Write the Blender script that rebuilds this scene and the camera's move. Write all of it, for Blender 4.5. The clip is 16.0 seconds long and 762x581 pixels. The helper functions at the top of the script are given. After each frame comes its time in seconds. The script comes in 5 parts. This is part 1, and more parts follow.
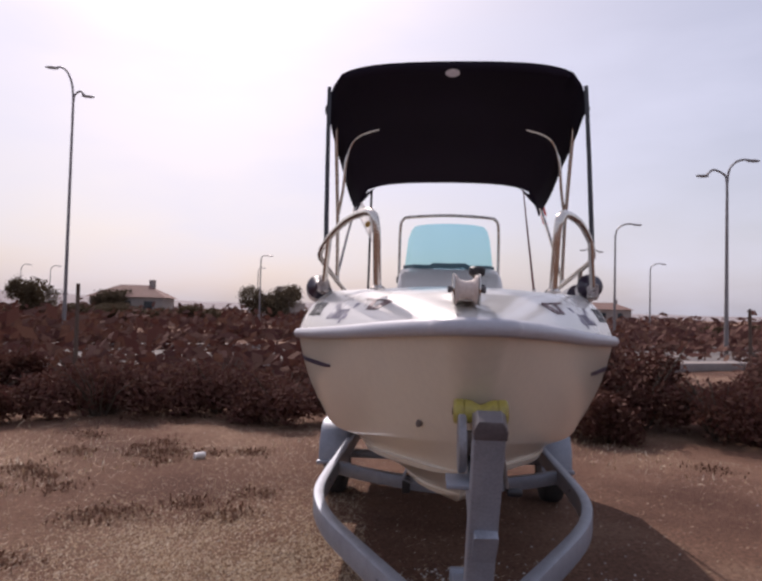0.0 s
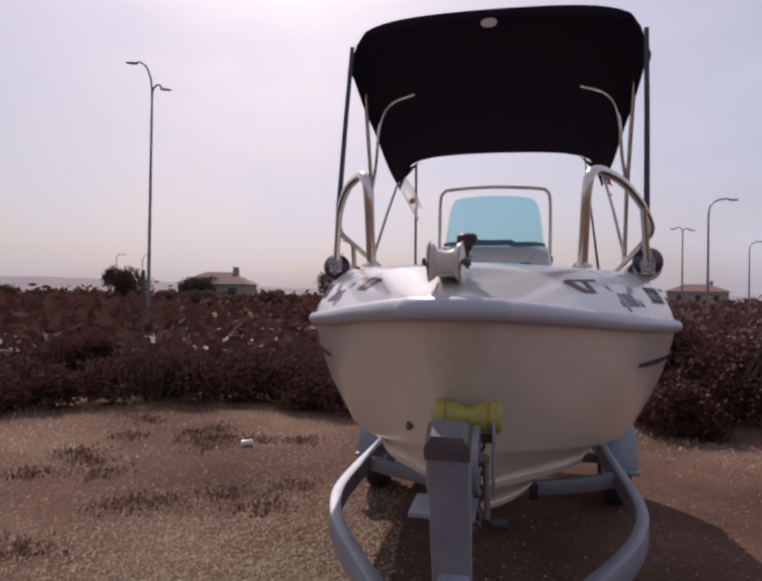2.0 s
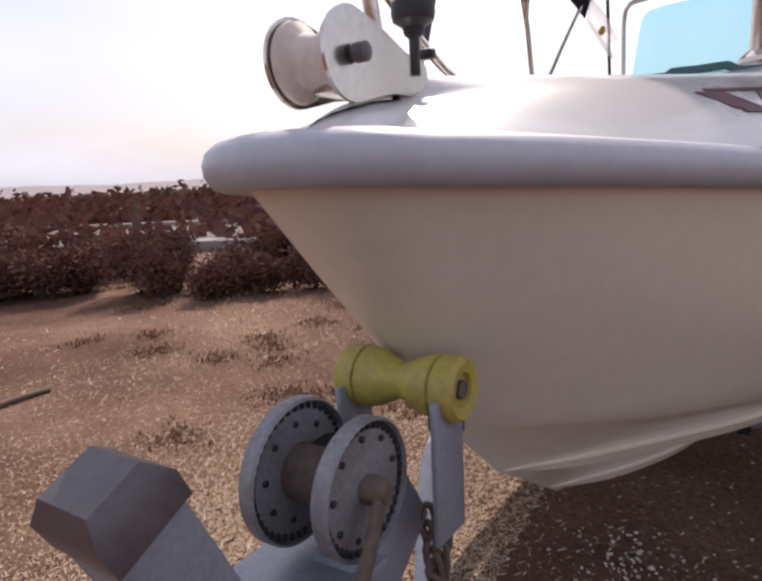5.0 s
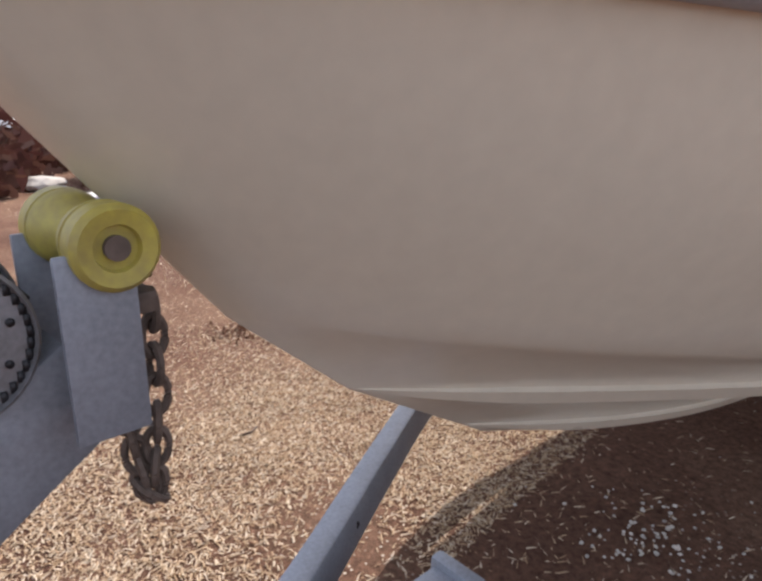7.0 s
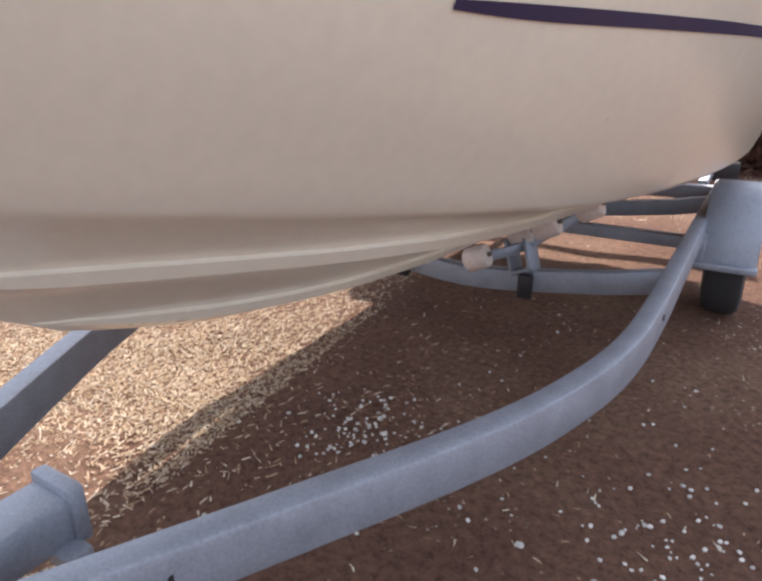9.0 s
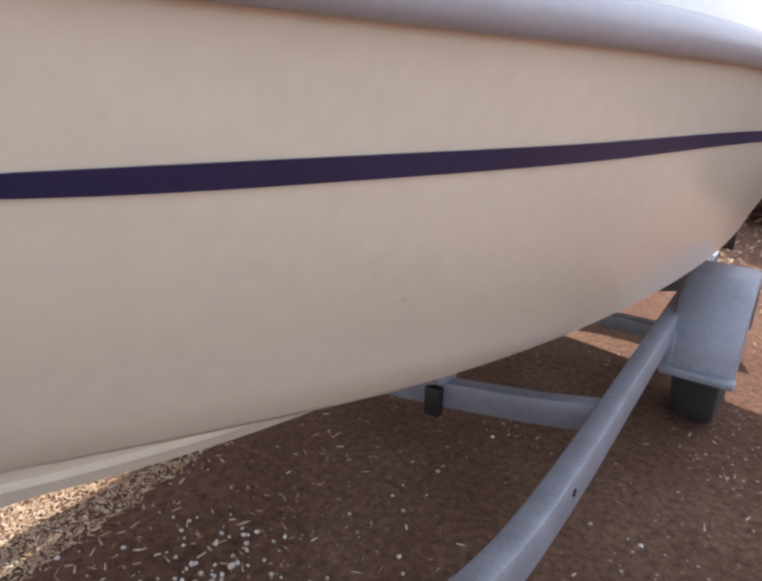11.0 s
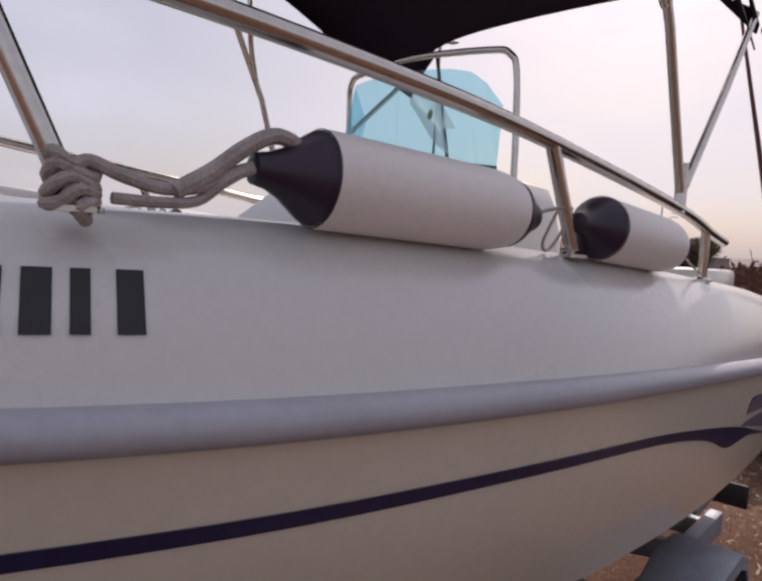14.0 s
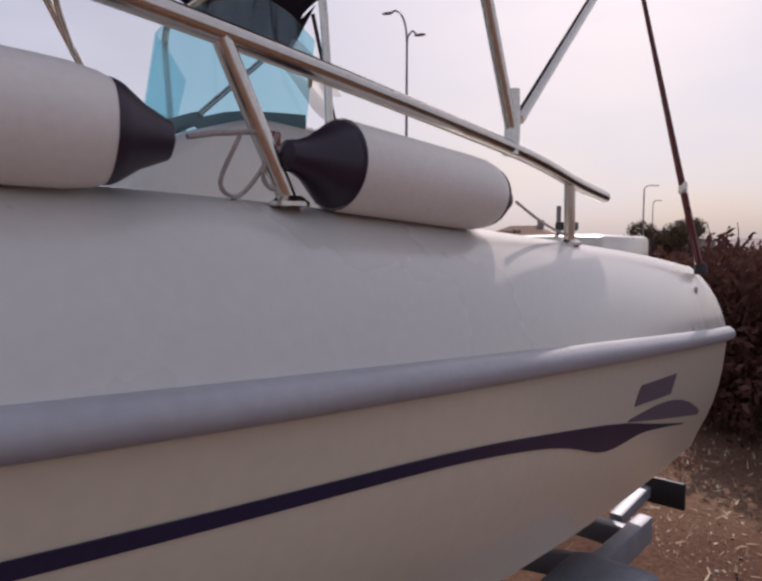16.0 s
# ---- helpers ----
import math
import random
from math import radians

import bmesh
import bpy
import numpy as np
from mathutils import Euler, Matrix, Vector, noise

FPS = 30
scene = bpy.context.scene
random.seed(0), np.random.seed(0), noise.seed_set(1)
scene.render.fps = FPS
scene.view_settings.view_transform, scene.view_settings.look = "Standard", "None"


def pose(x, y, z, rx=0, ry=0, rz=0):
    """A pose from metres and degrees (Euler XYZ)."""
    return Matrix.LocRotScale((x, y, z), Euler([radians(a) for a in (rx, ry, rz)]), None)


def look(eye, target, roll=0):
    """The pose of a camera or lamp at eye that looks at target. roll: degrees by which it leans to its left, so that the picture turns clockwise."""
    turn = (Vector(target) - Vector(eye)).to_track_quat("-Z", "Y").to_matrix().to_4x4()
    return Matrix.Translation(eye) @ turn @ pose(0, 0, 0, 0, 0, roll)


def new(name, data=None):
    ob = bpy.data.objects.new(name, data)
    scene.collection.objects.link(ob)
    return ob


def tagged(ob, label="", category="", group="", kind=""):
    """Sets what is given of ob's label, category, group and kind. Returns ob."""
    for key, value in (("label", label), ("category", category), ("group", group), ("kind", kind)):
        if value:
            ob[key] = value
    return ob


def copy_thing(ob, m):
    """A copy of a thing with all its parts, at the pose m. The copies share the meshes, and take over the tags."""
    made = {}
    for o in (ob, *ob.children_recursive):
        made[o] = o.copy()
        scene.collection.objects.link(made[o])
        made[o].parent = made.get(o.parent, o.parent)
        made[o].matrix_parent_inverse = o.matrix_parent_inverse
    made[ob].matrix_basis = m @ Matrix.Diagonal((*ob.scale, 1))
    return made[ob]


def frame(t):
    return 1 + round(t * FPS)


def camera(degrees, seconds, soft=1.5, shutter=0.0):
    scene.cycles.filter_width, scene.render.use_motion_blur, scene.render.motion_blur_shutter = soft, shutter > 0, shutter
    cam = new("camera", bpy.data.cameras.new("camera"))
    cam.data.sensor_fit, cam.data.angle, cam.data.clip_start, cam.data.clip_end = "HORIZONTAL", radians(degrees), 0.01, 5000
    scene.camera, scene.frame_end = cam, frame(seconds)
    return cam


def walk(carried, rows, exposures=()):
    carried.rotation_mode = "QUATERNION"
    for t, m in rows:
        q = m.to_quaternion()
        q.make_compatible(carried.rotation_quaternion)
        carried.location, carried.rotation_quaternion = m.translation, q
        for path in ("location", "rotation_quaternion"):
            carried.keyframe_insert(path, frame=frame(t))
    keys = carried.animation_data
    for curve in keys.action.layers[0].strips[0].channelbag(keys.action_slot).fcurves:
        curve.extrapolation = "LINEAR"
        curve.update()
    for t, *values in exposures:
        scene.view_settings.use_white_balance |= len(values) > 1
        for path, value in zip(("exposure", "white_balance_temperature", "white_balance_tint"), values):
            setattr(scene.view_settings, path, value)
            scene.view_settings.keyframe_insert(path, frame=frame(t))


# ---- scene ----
cam = camera(62.7, 16.0, 2.8)
PATH = [
    (0, (-0.126, -2.31, 1.435), (-0.283, -0.318, 1.504), 1.4),
    (0.5, (-0.061, -2.33, 1.435), (-0.308, -0.348, 1.543), 1.4),
    (1, (0.01, -2.299, 1.42), (-0.309, -0.325, 1.459), 0.7),
    (1.5, (0.058, -2.144, 1.413), (-0.291, -0.175, 1.447), 2.1),
    (2, (0.118, -1.927, 1.428), (-0.291, 0.03, 1.443), 0.9),
    (2.5, (0.208, -1.743, 1.42), (-0.33, 0.182, 1.358), 2.2),
    (3, (0.246, -1.583, 1.43), (-0.408, 0.303, 1.314), 2.6),
    (3.5, (0.233, -1.43, 1.43), (-0.426, 0.451, 1.256), 1.6),
    (4, (0.266, -1.341, 1.421), (-0.418, 0.525, 1.197), -0.3),
    (4.2, (0.3, -1.291, 1.409), (-0.452, 0.543, 1.147), -1.3),
    (6.3, (0.436, -0.788, 1.345), (-0.999, 0.540, 0.924), -1.3),
    (6.5, (0.458, -0.760, 1.328), (-0.966, 0.578, 0.898), 0.4),
    (7, (0.588, -0.670, 1.266), (-0.828, 0.623, 0.698), 0.2),
    (7.5, (0.649, -0.680, 1.215), (-0.658, 0.687, 0.565), 0.9),
    (8, (0.771, -0.663, 1.173), (-0.496, 0.71, 0.458), 0.1),
    (8.5, (0.894, -0.569, 1.157), (-0.29, 0.86, 0.413), -0.2),
    (9, (0.912, -0.403, 1.149), (-0.071, 1.183, 0.429), -0.6),
    (9.2, (0.928, -0.33, 1.149), (0.041, 1.307, 0.418), -1.5),
    (11.3, (1.016, 0.26, 1.303), (-0.065, 1.801, 0.626), 2.2),
    (11.5, (1.05, 0.237, 1.319), (-0.106, 1.749, 0.705), 1.4),
    (12, (1.135, 0.268, 1.399), (-0.2, 1.695, 0.973), 3.2),
    (12.5, (1.164, 0.279, 1.458), (-0.248, 1.652, 1.112), 3.3),
    (13, (1.255, 0.312, 1.52), (-0.212, 1.647, 1.261), 3.5),
    (13.5, (1.335, 0.39, 1.515), (-0.062, 1.808, 1.319), 4.7),
    (14, (1.343, 0.53, 1.515), (0.015, 2.019, 1.372), 3.4),
    (14.5, (1.431, 0.657, 1.482), (0.077, 2.123, 1.352), 2.0),
    (15, (1.515, 0.824, 1.493), (0.107, 2.236, 1.334), 3.0),
    (15.5, (1.507, 0.974, 1.472), (0.102, 2.39, 1.328), 3.1),
    (15.8, (1.468, 1.075, 1.468), (0.124, 2.549, 1.33), 1.7),
    (16, (1.459, 1.135, 1.461), (0.148, 2.638, 1.319), 0.2),
]
EXPO = [
    (0.0, -0.2, 6450, 25), (1.0, -0.5, 6420, 27), (2.0, -0.5, 6420, 27), (3.0, -0.3, 6550, 26), (3.5, -0.25, 6600, 25), (4.2, 0.0, 6600, 24),
    (6.3, 0.6, 6600, 18), (7.0, 0.75, 6550, 15), (8.0, 0.84, 6450, 14), (8.5, 0.86, 6450, 14), (9.2, 1.46, 6450, 14),
    (11.3, 1.18, 6550, 15), (12.0, 0.74, 6750, 19), (13.0, 0.05, 6850, 23), (14.0, -0.27, 6780, 24), (16.0, -0.34, 6680, 24),
]
walk(cam, [(t, look(eye, target, roll)) for t, eye, target, roll in PATH], EXPO)

# ---- world and light ----
SUN_AZ, SUN_EL = radians(21.0), radians(42.0)      # azimuth from +y towards -x
sun_dir = Vector((-math.sin(SUN_AZ) * math.cos(SUN_EL), math.cos(SUN_AZ) * math.cos(SUN_EL), math.sin(SUN_EL)))
world = bpy.data.worlds.new("sky")
scene.world = world
world.use_nodes = True
wn = world.node_tree.nodes
wl = world.node_tree.links
sky = wn.new("ShaderNodeTexSky")
sky.sky_type = "NISHITA"
sky.sun_disc = False
sky.sun_elevation = SUN_EL
sky.sun_rotation = -SUN_AZ
sky.dust_density = 3.2
sky.air_density = 1.3
sky.ozone_density = 1.0
# thin high cloud: noise mixed softly over the clear sky
wtc = wn.new("ShaderNodeTexCoord")
wmap = wn.new("ShaderNodeMapping")
wmap.inputs["Scale"].default_value = (1.0, 1.0, 3.2)
wnoise = wn.new("ShaderNodeTexNoise")
wnoise.inputs["Scale"].default_value = 2.2
wnoise.inputs["Detail"].default_value = 6.0
wramp = wn.new("ShaderNodeValToRGB")
wramp.color_ramp.elements[0].position = 0.42
wramp.color_ramp.elements[1].position = 0.75
wmix = wn.new("ShaderNodeMixRGB")
wmix.inputs[2].default_value = (9.0, 9.8, 11.2, 1)
wfac = wn.new("ShaderNodeMath")
wfac.operation = "MULTIPLY_ADD"
wfac.inputs[1].default_value = 0.35
wfac.inputs[2].default_value = 0.45
wl.new(wtc.outputs["Generated"], wmap.inputs["Vector"])
wl.new(wmap.outputs["Vector"], wnoise.inputs["Vector"])
wl.new(wnoise.outputs["Fac"], wramp.inputs["Fac"])
wl.new(wramp.outputs["Color"], wfac.inputs[0])
wl.new(wfac.outputs[0], wmix.inputs[0])
wl.new(sky.outputs[0], wmix.inputs[1])
wl.new(wmix.outputs[0], wn["Background"].inputs["Color"])
wn["Background"].inputs["Strength"].default_value = 0.095
sun = new("sun", bpy.data.lights.new("sun", "SUN"))
sun.data.energy = 4.5
sun.data.angle = radians(0.6)
sun.data.color = (1.0, 0.94, 0.84)
sun.matrix_world = look(sun_dir * 60, (0, 0, 0))


# ---- materials ----
def mat(name, color, rough=0.5, metal=0.0, vary=0.12, scale=6.0, fine=90.0, bump=0.0, second=None, spec=0.5, coat=0.0, stretch=(1, 1, 1), perobj=0.0, dist=0.02):
    """A surface with variation at two scales, and fine relief."""
    m = bpy.data.materials.new(name)
    m.use_nodes = True
    n, l = m.node_tree.nodes, m.node_tree.links
    b = n["Principled BSDF"]
    tc = n.new("ShaderNodeTexCoord")
    mp = n.new("ShaderNodeMapping")
    mp.inputs["Scale"].default_value = stretch
    l.new(tc.outputs["Object"], mp.inputs["Vector"])
    big = n.new("ShaderNodeTexNoise")
    big.inputs["Scale"].default_value = scale
    big.inputs["Detail"].default_value = 5.0
    sm = n.new("ShaderNodeTexNoise")
    sm.inputs["Scale"].default_value = fine
    sm.inputs["Detail"].default_value = 3.0
    l.new(mp.outputs[0], big.inputs["Vector"])
    l.new(mp.outputs[0], sm.inputs["Vector"])
    add = n.new("ShaderNodeMath")
    add.operation = "ADD"
    l.new(big.outputs["Fac"], add.inputs[0])
    l.new(sm.outputs["Fac"], add.inputs[1])
    ramp = n.new("ShaderNodeMapRange")
    ramp.inputs["From Min"].default_value = 0.65
    ramp.inputs["From Max"].default_value = 1.35
    l.new(add.outputs[0], ramp.inputs["Value"])
    mx = n.new("ShaderNodeMixRGB")
    c2 = second or tuple(c * (1 - vary) for c in color)
    mx.inputs[1].default_value = (*c2, 1)
    mx.inputs[2].default_value = (*[min(1, c * (1 + vary * 0.5)) for c in color], 1)
    l.new(ramp.outputs[0], mx.inputs[0])
    out = mx.outputs[0]
    if perobj:
        oi = n.new("ShaderNodeObjectInfo")
        hs = n.new("ShaderNodeHueSaturation")
        mr = n.new("ShaderNodeMapRange")
        mr.inputs["To Min"].default_value = 1 - perobj
        mr.inputs["To Max"].default_value = 1 + perobj
        l.new(oi.outputs["Random"], mr.inputs["Value"])
        l.new(mr.outputs[0], hs.inputs["Value"])
        l.new(out, hs.inputs["Color"])
        out = hs.outputs[0]
    l.new(out, b.inputs["Base Color"])
    rr = n.new("ShaderNodeMapRange")
    rr.inputs["To Min"].default_value = max(0.02, rough - 0.08)
    rr.inputs["To Max"].default_value = min(1, rough + 0.1)
    l.new(big.outputs["Fac"], rr.inputs["Value"])
    l.new(rr.outputs[0], b.inputs["Roughness"])
    b.inputs["Metallic"].default_value = metal
    b.inputs["Specular IOR Level"].default_value = spec
    if coat:
        b.inputs["Coat Weight"].default_value = coat
        b.inputs["Coat Roughness"].default_value = 0.12
    if bump:
        bp = n.new("ShaderNodeBump")
        bp.inputs["Strength"].default_value = bump
        bp.inputs["Distance"].default_value = dist
        l.new(sm.outputs["Fac"], bp.inputs["Height"])
        l.new(bp.outputs[0], b.inputs["Normal"])
    return m


M_HULL = mat("cream_gelcoat", (0.665, 0.605, 0.495), 0.3, vary=0.06, scale=2.0, fine=40, coat=0.5)
M_DECK = mat("white_gelcoat", (0.61, 0.59, 0.56), 0.28, vary=0.05, scale=2.5, fine=60, coat=0.5)
M_RUB = mat("grey_vinyl_rub_rail", (0.40, 0.40, 0.44), 0.38, vary=0.12, scale=5, fine=60)
M_NAVY = mat("navy_vinyl", (0.018, 0.016, 0.06), 0.35, vary=0.2)
M_STEEL = mat("stainless_steel", (0.62, 0.58, 0.53), 0.2, metal=1.0, vary=0.12, scale=9)
M_GALV = mat("galvanised_steel", (0.27, 0.29, 0.335), 0.5, metal=0.35, vary=0.25, scale=14, fine=160, bump=0.08, dist=0.002)
M_RUST = mat("rusty_steel", (0.16, 0.12, 0.10), 0.75, metal=0.4, vary=0.4, scale=30, bump=0.2, dist=0.002)
M_FABRIC = mat("navy_canvas", (0.016, 0.012, 0.022), 0.9, vary=0.25, scale=3, fine=300, bump=0.15, dist=0.002, spec=0.15)
M_BLACK = mat("black_plastic", (0.014, 0.013, 0.016), 0.5, vary=0.2)
M_TYRE = mat("tyre_rubber", (0.022, 0.02, 0.02), 0.85, vary=0.3, scale=20)
M_YELLOW = mat("yellow_rubber", (0.42, 0.35, 0.06), 0.5, vary=0.25, scale=12, second=(0.30, 0.24, 0.07))
M_WHITE = mat("white_vinyl", (0.78, 0.74, 0.70), 0.42, vary=0.07, scale=4)
M_FEND_END = mat("dark_blue_vinyl", (0.025, 0.012, 0.030), 0.4, vary=0.2)
M_ROPE = mat("rope", (0.40, 0.35, 0.33), 0.9, vary=0.35, scale=40, fine=260, bump=0.6, dist=0.004)
M_ROLLER = mat("keel_roller", (0.62, 0.52, 0.46), 0.5, vary=0.2, scale=18)
M_RED = mat("red_cloth", (0.60, 0.06, 0.05), 0.8, vary=0.2)
M_REDDARK = mat("dark_red_rod", (0.10, 0.012, 0.016), 0.3, vary=0.2)
M_LENS = mat("red_lens", (0.16, 0.03, 0.02), 0.2, vary=0.2)
M_LOGO = mat("badge_grey", (0.45, 0.36, 0.33), 0.5, vary=0.2, scale=40)
M_NAME = mat("faded_name_vinyl", (0.22, 0.20, 0.28), 0.5, vary=0.4, scale=40)
M_DECAL = mat("faded_decal", (0.13, 0.10, 0.14), 0.5, vary=0.25, scale=20)
M_ASPHALT = mat("asphalt", (0.15, 0.13, 0.12), 0.9, vary=0.25, scale=0.6, fine=12)
M_CONC = mat("concrete", (0.26, 0.22, 0.20), 0.9, vary=0.2, scale=2, fine=20)
M_POLE = mat("lamp_steel", (0.22, 0.20, 0.20), 0.5, metal=0.4, vary=0.2)
M_WOOD = mat("weathered_wood", (0.12, 0.08, 0.06), 0.9, vary=0.4, scale=8, stretch=(1, 1, 0.1))
M_CAN = mat("litter_white", (0.72, 0.70, 0.68), 0.3, vary=0.15, scale=20)
M_BARK = mat("bark", (0.10, 0.075, 0.055), 0.95, vary=0.4, scale=12)
M_PLASTER = mat("house_plaster", (0.33, 0.28, 0.25), 0.9, vary=0.15, scale=1)
M_TILE = mat("roof_tiles", (0.19, 0.105, 0.085), 0.9, vary=0.25, scale=2)
M_CAP = mat("dark_plastic_cap", (0.09, 0.075, 0.08), 0.35, vary=0.3, scale=30)
M_PANE = mat("dark_pane", (0.03, 0.035, 0.04), 0.15, vary=0.2)
# the distance haze is mixed into the hills' own greyed colour
M_HILL = mat("hazy_hill", (0.24, 0.20, 0.20), 1.0, vary=0.2, scale=0.02, fine=0.2)
M_STONE = mat("pale_stone", (0.52, 0.48, 0.44), 0.9, vary=0.3, scale=30, perobj=0.25)


def leaf_mat(name, a, b, c):
    m = bpy.data.materials.new(name)
    m.use_nodes = True
    n, l = m.node_tree.nodes, m.node_tree.links
    g = n.new("ShaderNodeNewGeometry")
    r = n.new("ShaderNodeValToRGB")
    r.color_ramp.elements[0].color = (*a, 1)
    r.color_ramp.elements[1].color = (*c, 1)
    e = r.color_ramp.elements.new(0.5)
    e.color = (*b, 1)
    l.new(g.outputs["Random Per Island"], r.inputs["Fac"])
    l.new(r.outputs[0], n["Principled BSDF"].inputs["Base Color"])
    n["Principled BSDF"].inputs["Roughness"].default_value = 0.9
    n["Principled BSDF"].inputs["Specular IOR Level"].default_value = 0.12
    tr = n.new("ShaderNodeBsdfTranslucent")
    ms = n.new("ShaderNodeMixShader")
    ms.inputs[0].default_value = 0.18
    l.new(r.outputs[0], tr.inputs["Color"])
    l.new(n["Principled BSDF"].outputs[0], ms.inputs[1])
    l.new(tr.outputs[0], ms.inputs[2])
    l.new(ms.outputs[0], n["Material Output"].inputs["Surface"])
    return m


M_LEAF = leaf_mat("dry_bush_leaf", (0.075, 0.030, 0.026), (0.105, 0.046, 0.036), (0.14, 0.076, 0.056))
M_OLIVE = leaf_mat("olive_leaf", (0.065, 0.046, 0.03), (0.09, 0.066, 0.04), (0.12, 0.09, 0.055))
M_STRAW = leaf_mat("straw", (0.34, 0.225, 0.14), (0.47, 0.35, 0.235), (0.66, 0.56, 0.44))
M_WEED = leaf_mat("dry_weed", (0.11, 0.056, 0.040), (0.165, 0.09, 0.06), (0.24, 0.145, 0.10))

# tinted acrylic of the windscreen
M_GLASS = bpy.data.materials.new("blue_acrylic")
M_GLASS.use_nodes = True
gn, gl = M_GLASS.node_tree.nodes, M_GLASS.node_tree.links
gt = gn.new("ShaderNodeBsdfTransparent")
gt.inputs["Color"].default_value = (0.66, 0.87, 0.92, 1)
gg = gn.new("ShaderNodeBsdfGlossy")
gg.inputs["Roughness"].default_value = 0.03
gm = gn.new("ShaderNodeMixShader")
gm.inputs[0].default_value = 0.08
gl.new(gt.outputs[0], gm.inputs[1])
gl.new(gg.outputs[0], gm.inputs[2])
gl.new(gm.outputs[0], gn["Material Output"].inputs["Surface"])
# thin translucent flag cloth
M_FLAG = bpy.data.materials.new("worn_white_cloth")
M_FLAG.use_nodes = True
fn, fl = M_FLAG.node_tree.nodes, M_FLAG.node_tree.links
ft = fn.new("ShaderNodeBsdfTranslucent")
ft.inputs["Color"].default_value = (0.8, 0.78, 0.76, 1)
fp = fn.new("ShaderNodeBsdfTransparent")
fmx = fn.new("ShaderNodeMixShader")
fmx.inputs[0].default_value = 0.35
fmy = fn.new("ShaderNodeMixShader")
fmy.inputs[0].default_value = 0.5
fn["Principled BSDF"].inputs["Base Color"].default_value = (0.75, 0.72, 0.70, 1)
fn["Principled BSDF"].inputs["Roughness"].default_value = 0.8
fl.new(fn["Principled BSDF"].outputs[0], fmy.inputs[1])
fl.new(ft.outputs[0], fmy.inputs[2])
fl.new(fmy.outputs[0], fmx.inputs[1])
fl.new(fp.outputs[0], fmx.inputs[2])
fl.new(fmx.outputs[0], fn["Material Output"].inputs["Surface"])


def ground_mat():
    m = bpy.data.materials.new("dry_earth_and_straw")
    m.use_nodes = True
    n, l = m.node_tree.nodes, m.node_tree.links
    b = n["Principled BSDF"]
    g = n.new("ShaderNodeNewGeometry")

    def noise_(scale, detail=6, rough=0.6):
        t = n.new("ShaderNodeTexNoise")
        t.inputs["Scale"].default_value = scale
        t.inputs["Detail"].default_value = detail
        t.inputs["Roughness"].default_value = rough
        l.new(g.outputs["Position"], t.inputs["Vector"])
        return t

    def ramp_(src, pairs):
        r = n.new("ShaderNodeValToRGB")
        els = r.color_ramp.elements
        els[0].position, els[0].color = pairs[0][0], (*pairs[0][1], 1)
        els[1].position, els[1].color = pairs[-1][0], (*pairs[-1][1], 1)
        for p, c in pairs[1:-1]:
            els.new(p).color = (*c, 1)
        l.new(src, r.inputs["Fac"])
        return r.outputs[0]
    patches = ramp_(noise_(0.55).outputs["Fac"], [(0.35, (0.102, 0.053, 0.038)), (0.5, (0.16, 0.088, 0.061)), (0.66, (0.245, 0.153, 0.105))])
    grit = ramp_(noise_(38, 8, 0.75).outputs["Fac"], [(0.32, (0.35, 0.33, 0.32)), (0.52, (1, 1, 1)), (0.68, (1.5, 1.45, 1.4))])
    mx = n.new("ShaderNodeMixRGB")
    mx.blend_type = "MULTIPLY"
    mx.inputs[0].default_value = 0.85
    l.new(patches, mx.inputs[1])
    l.new(grit, mx.inputs[2])
    # pale chips
    v = n.new("ShaderNodeTexVoronoi")
    v.inputs["Scale"].default_value = 34
    l.new(g.outputs["Position"], v.inputs["Vector"])
    chip = ramp_(v.outputs["Distance"], [(0.10, (1, 1, 1)), (0.2, (0, 0, 0))])
    sep = noise_(1.3)
    gate = ramp_(sep.outputs["Fac"], [(0.52, (0, 0, 0)), (0.62, (1, 1, 1))])
    mul = n.new("ShaderNodeMixRGB")
    mul.blend_type = "MULTIPLY"
    mul.inputs[0].default_value = 1
    l.new(chip, mul.inputs[1])
    l.new(gate, mul.inputs[2])
    mx2 = n.new("ShaderNodeMixRGB")
    l.new(mul.outputs[0], mx2.inputs[0])
    l.new(mx.outputs[0], mx2.inputs[1])
    mx2.inputs[2].default_value = (0.62, 0.55, 0.46, 1)
    l.new(mx2.outputs[0], b.inputs["Base Color"])
    b.inputs["Roughness"].default_value = 0.95
    b.inputs["Specular IOR Level"].default_value = 0.1
    bp = n.new("ShaderNodeBump")
    bp.inputs["Strength"].default_value = 0.8
    bp.inputs["Distance"].default_value = 0.03
    l.new(noise_(28, 8, 0.8).outputs["Fac"], bp.inputs["Height"])
    l.new(bp.outputs[0], b.inputs["Normal"])
    return m


M_GROUND = ground_mat()
M_WINCH = mat("dull_winch_steel", (0.25, 0.245, 0.26), 0.55, metal=0.4, vary=0.3, scale=20, fine=160, bump=0.08, dist=0.002)
M_CARWHITE = mat("white_car_paint", (0.75, 0.75, 0.76), 0.25, vary=0.06, coat=0.5)


# ---- builders ----
def smooth(me, on=True):
    for p in me.polygons:
        p.use_smooth = on


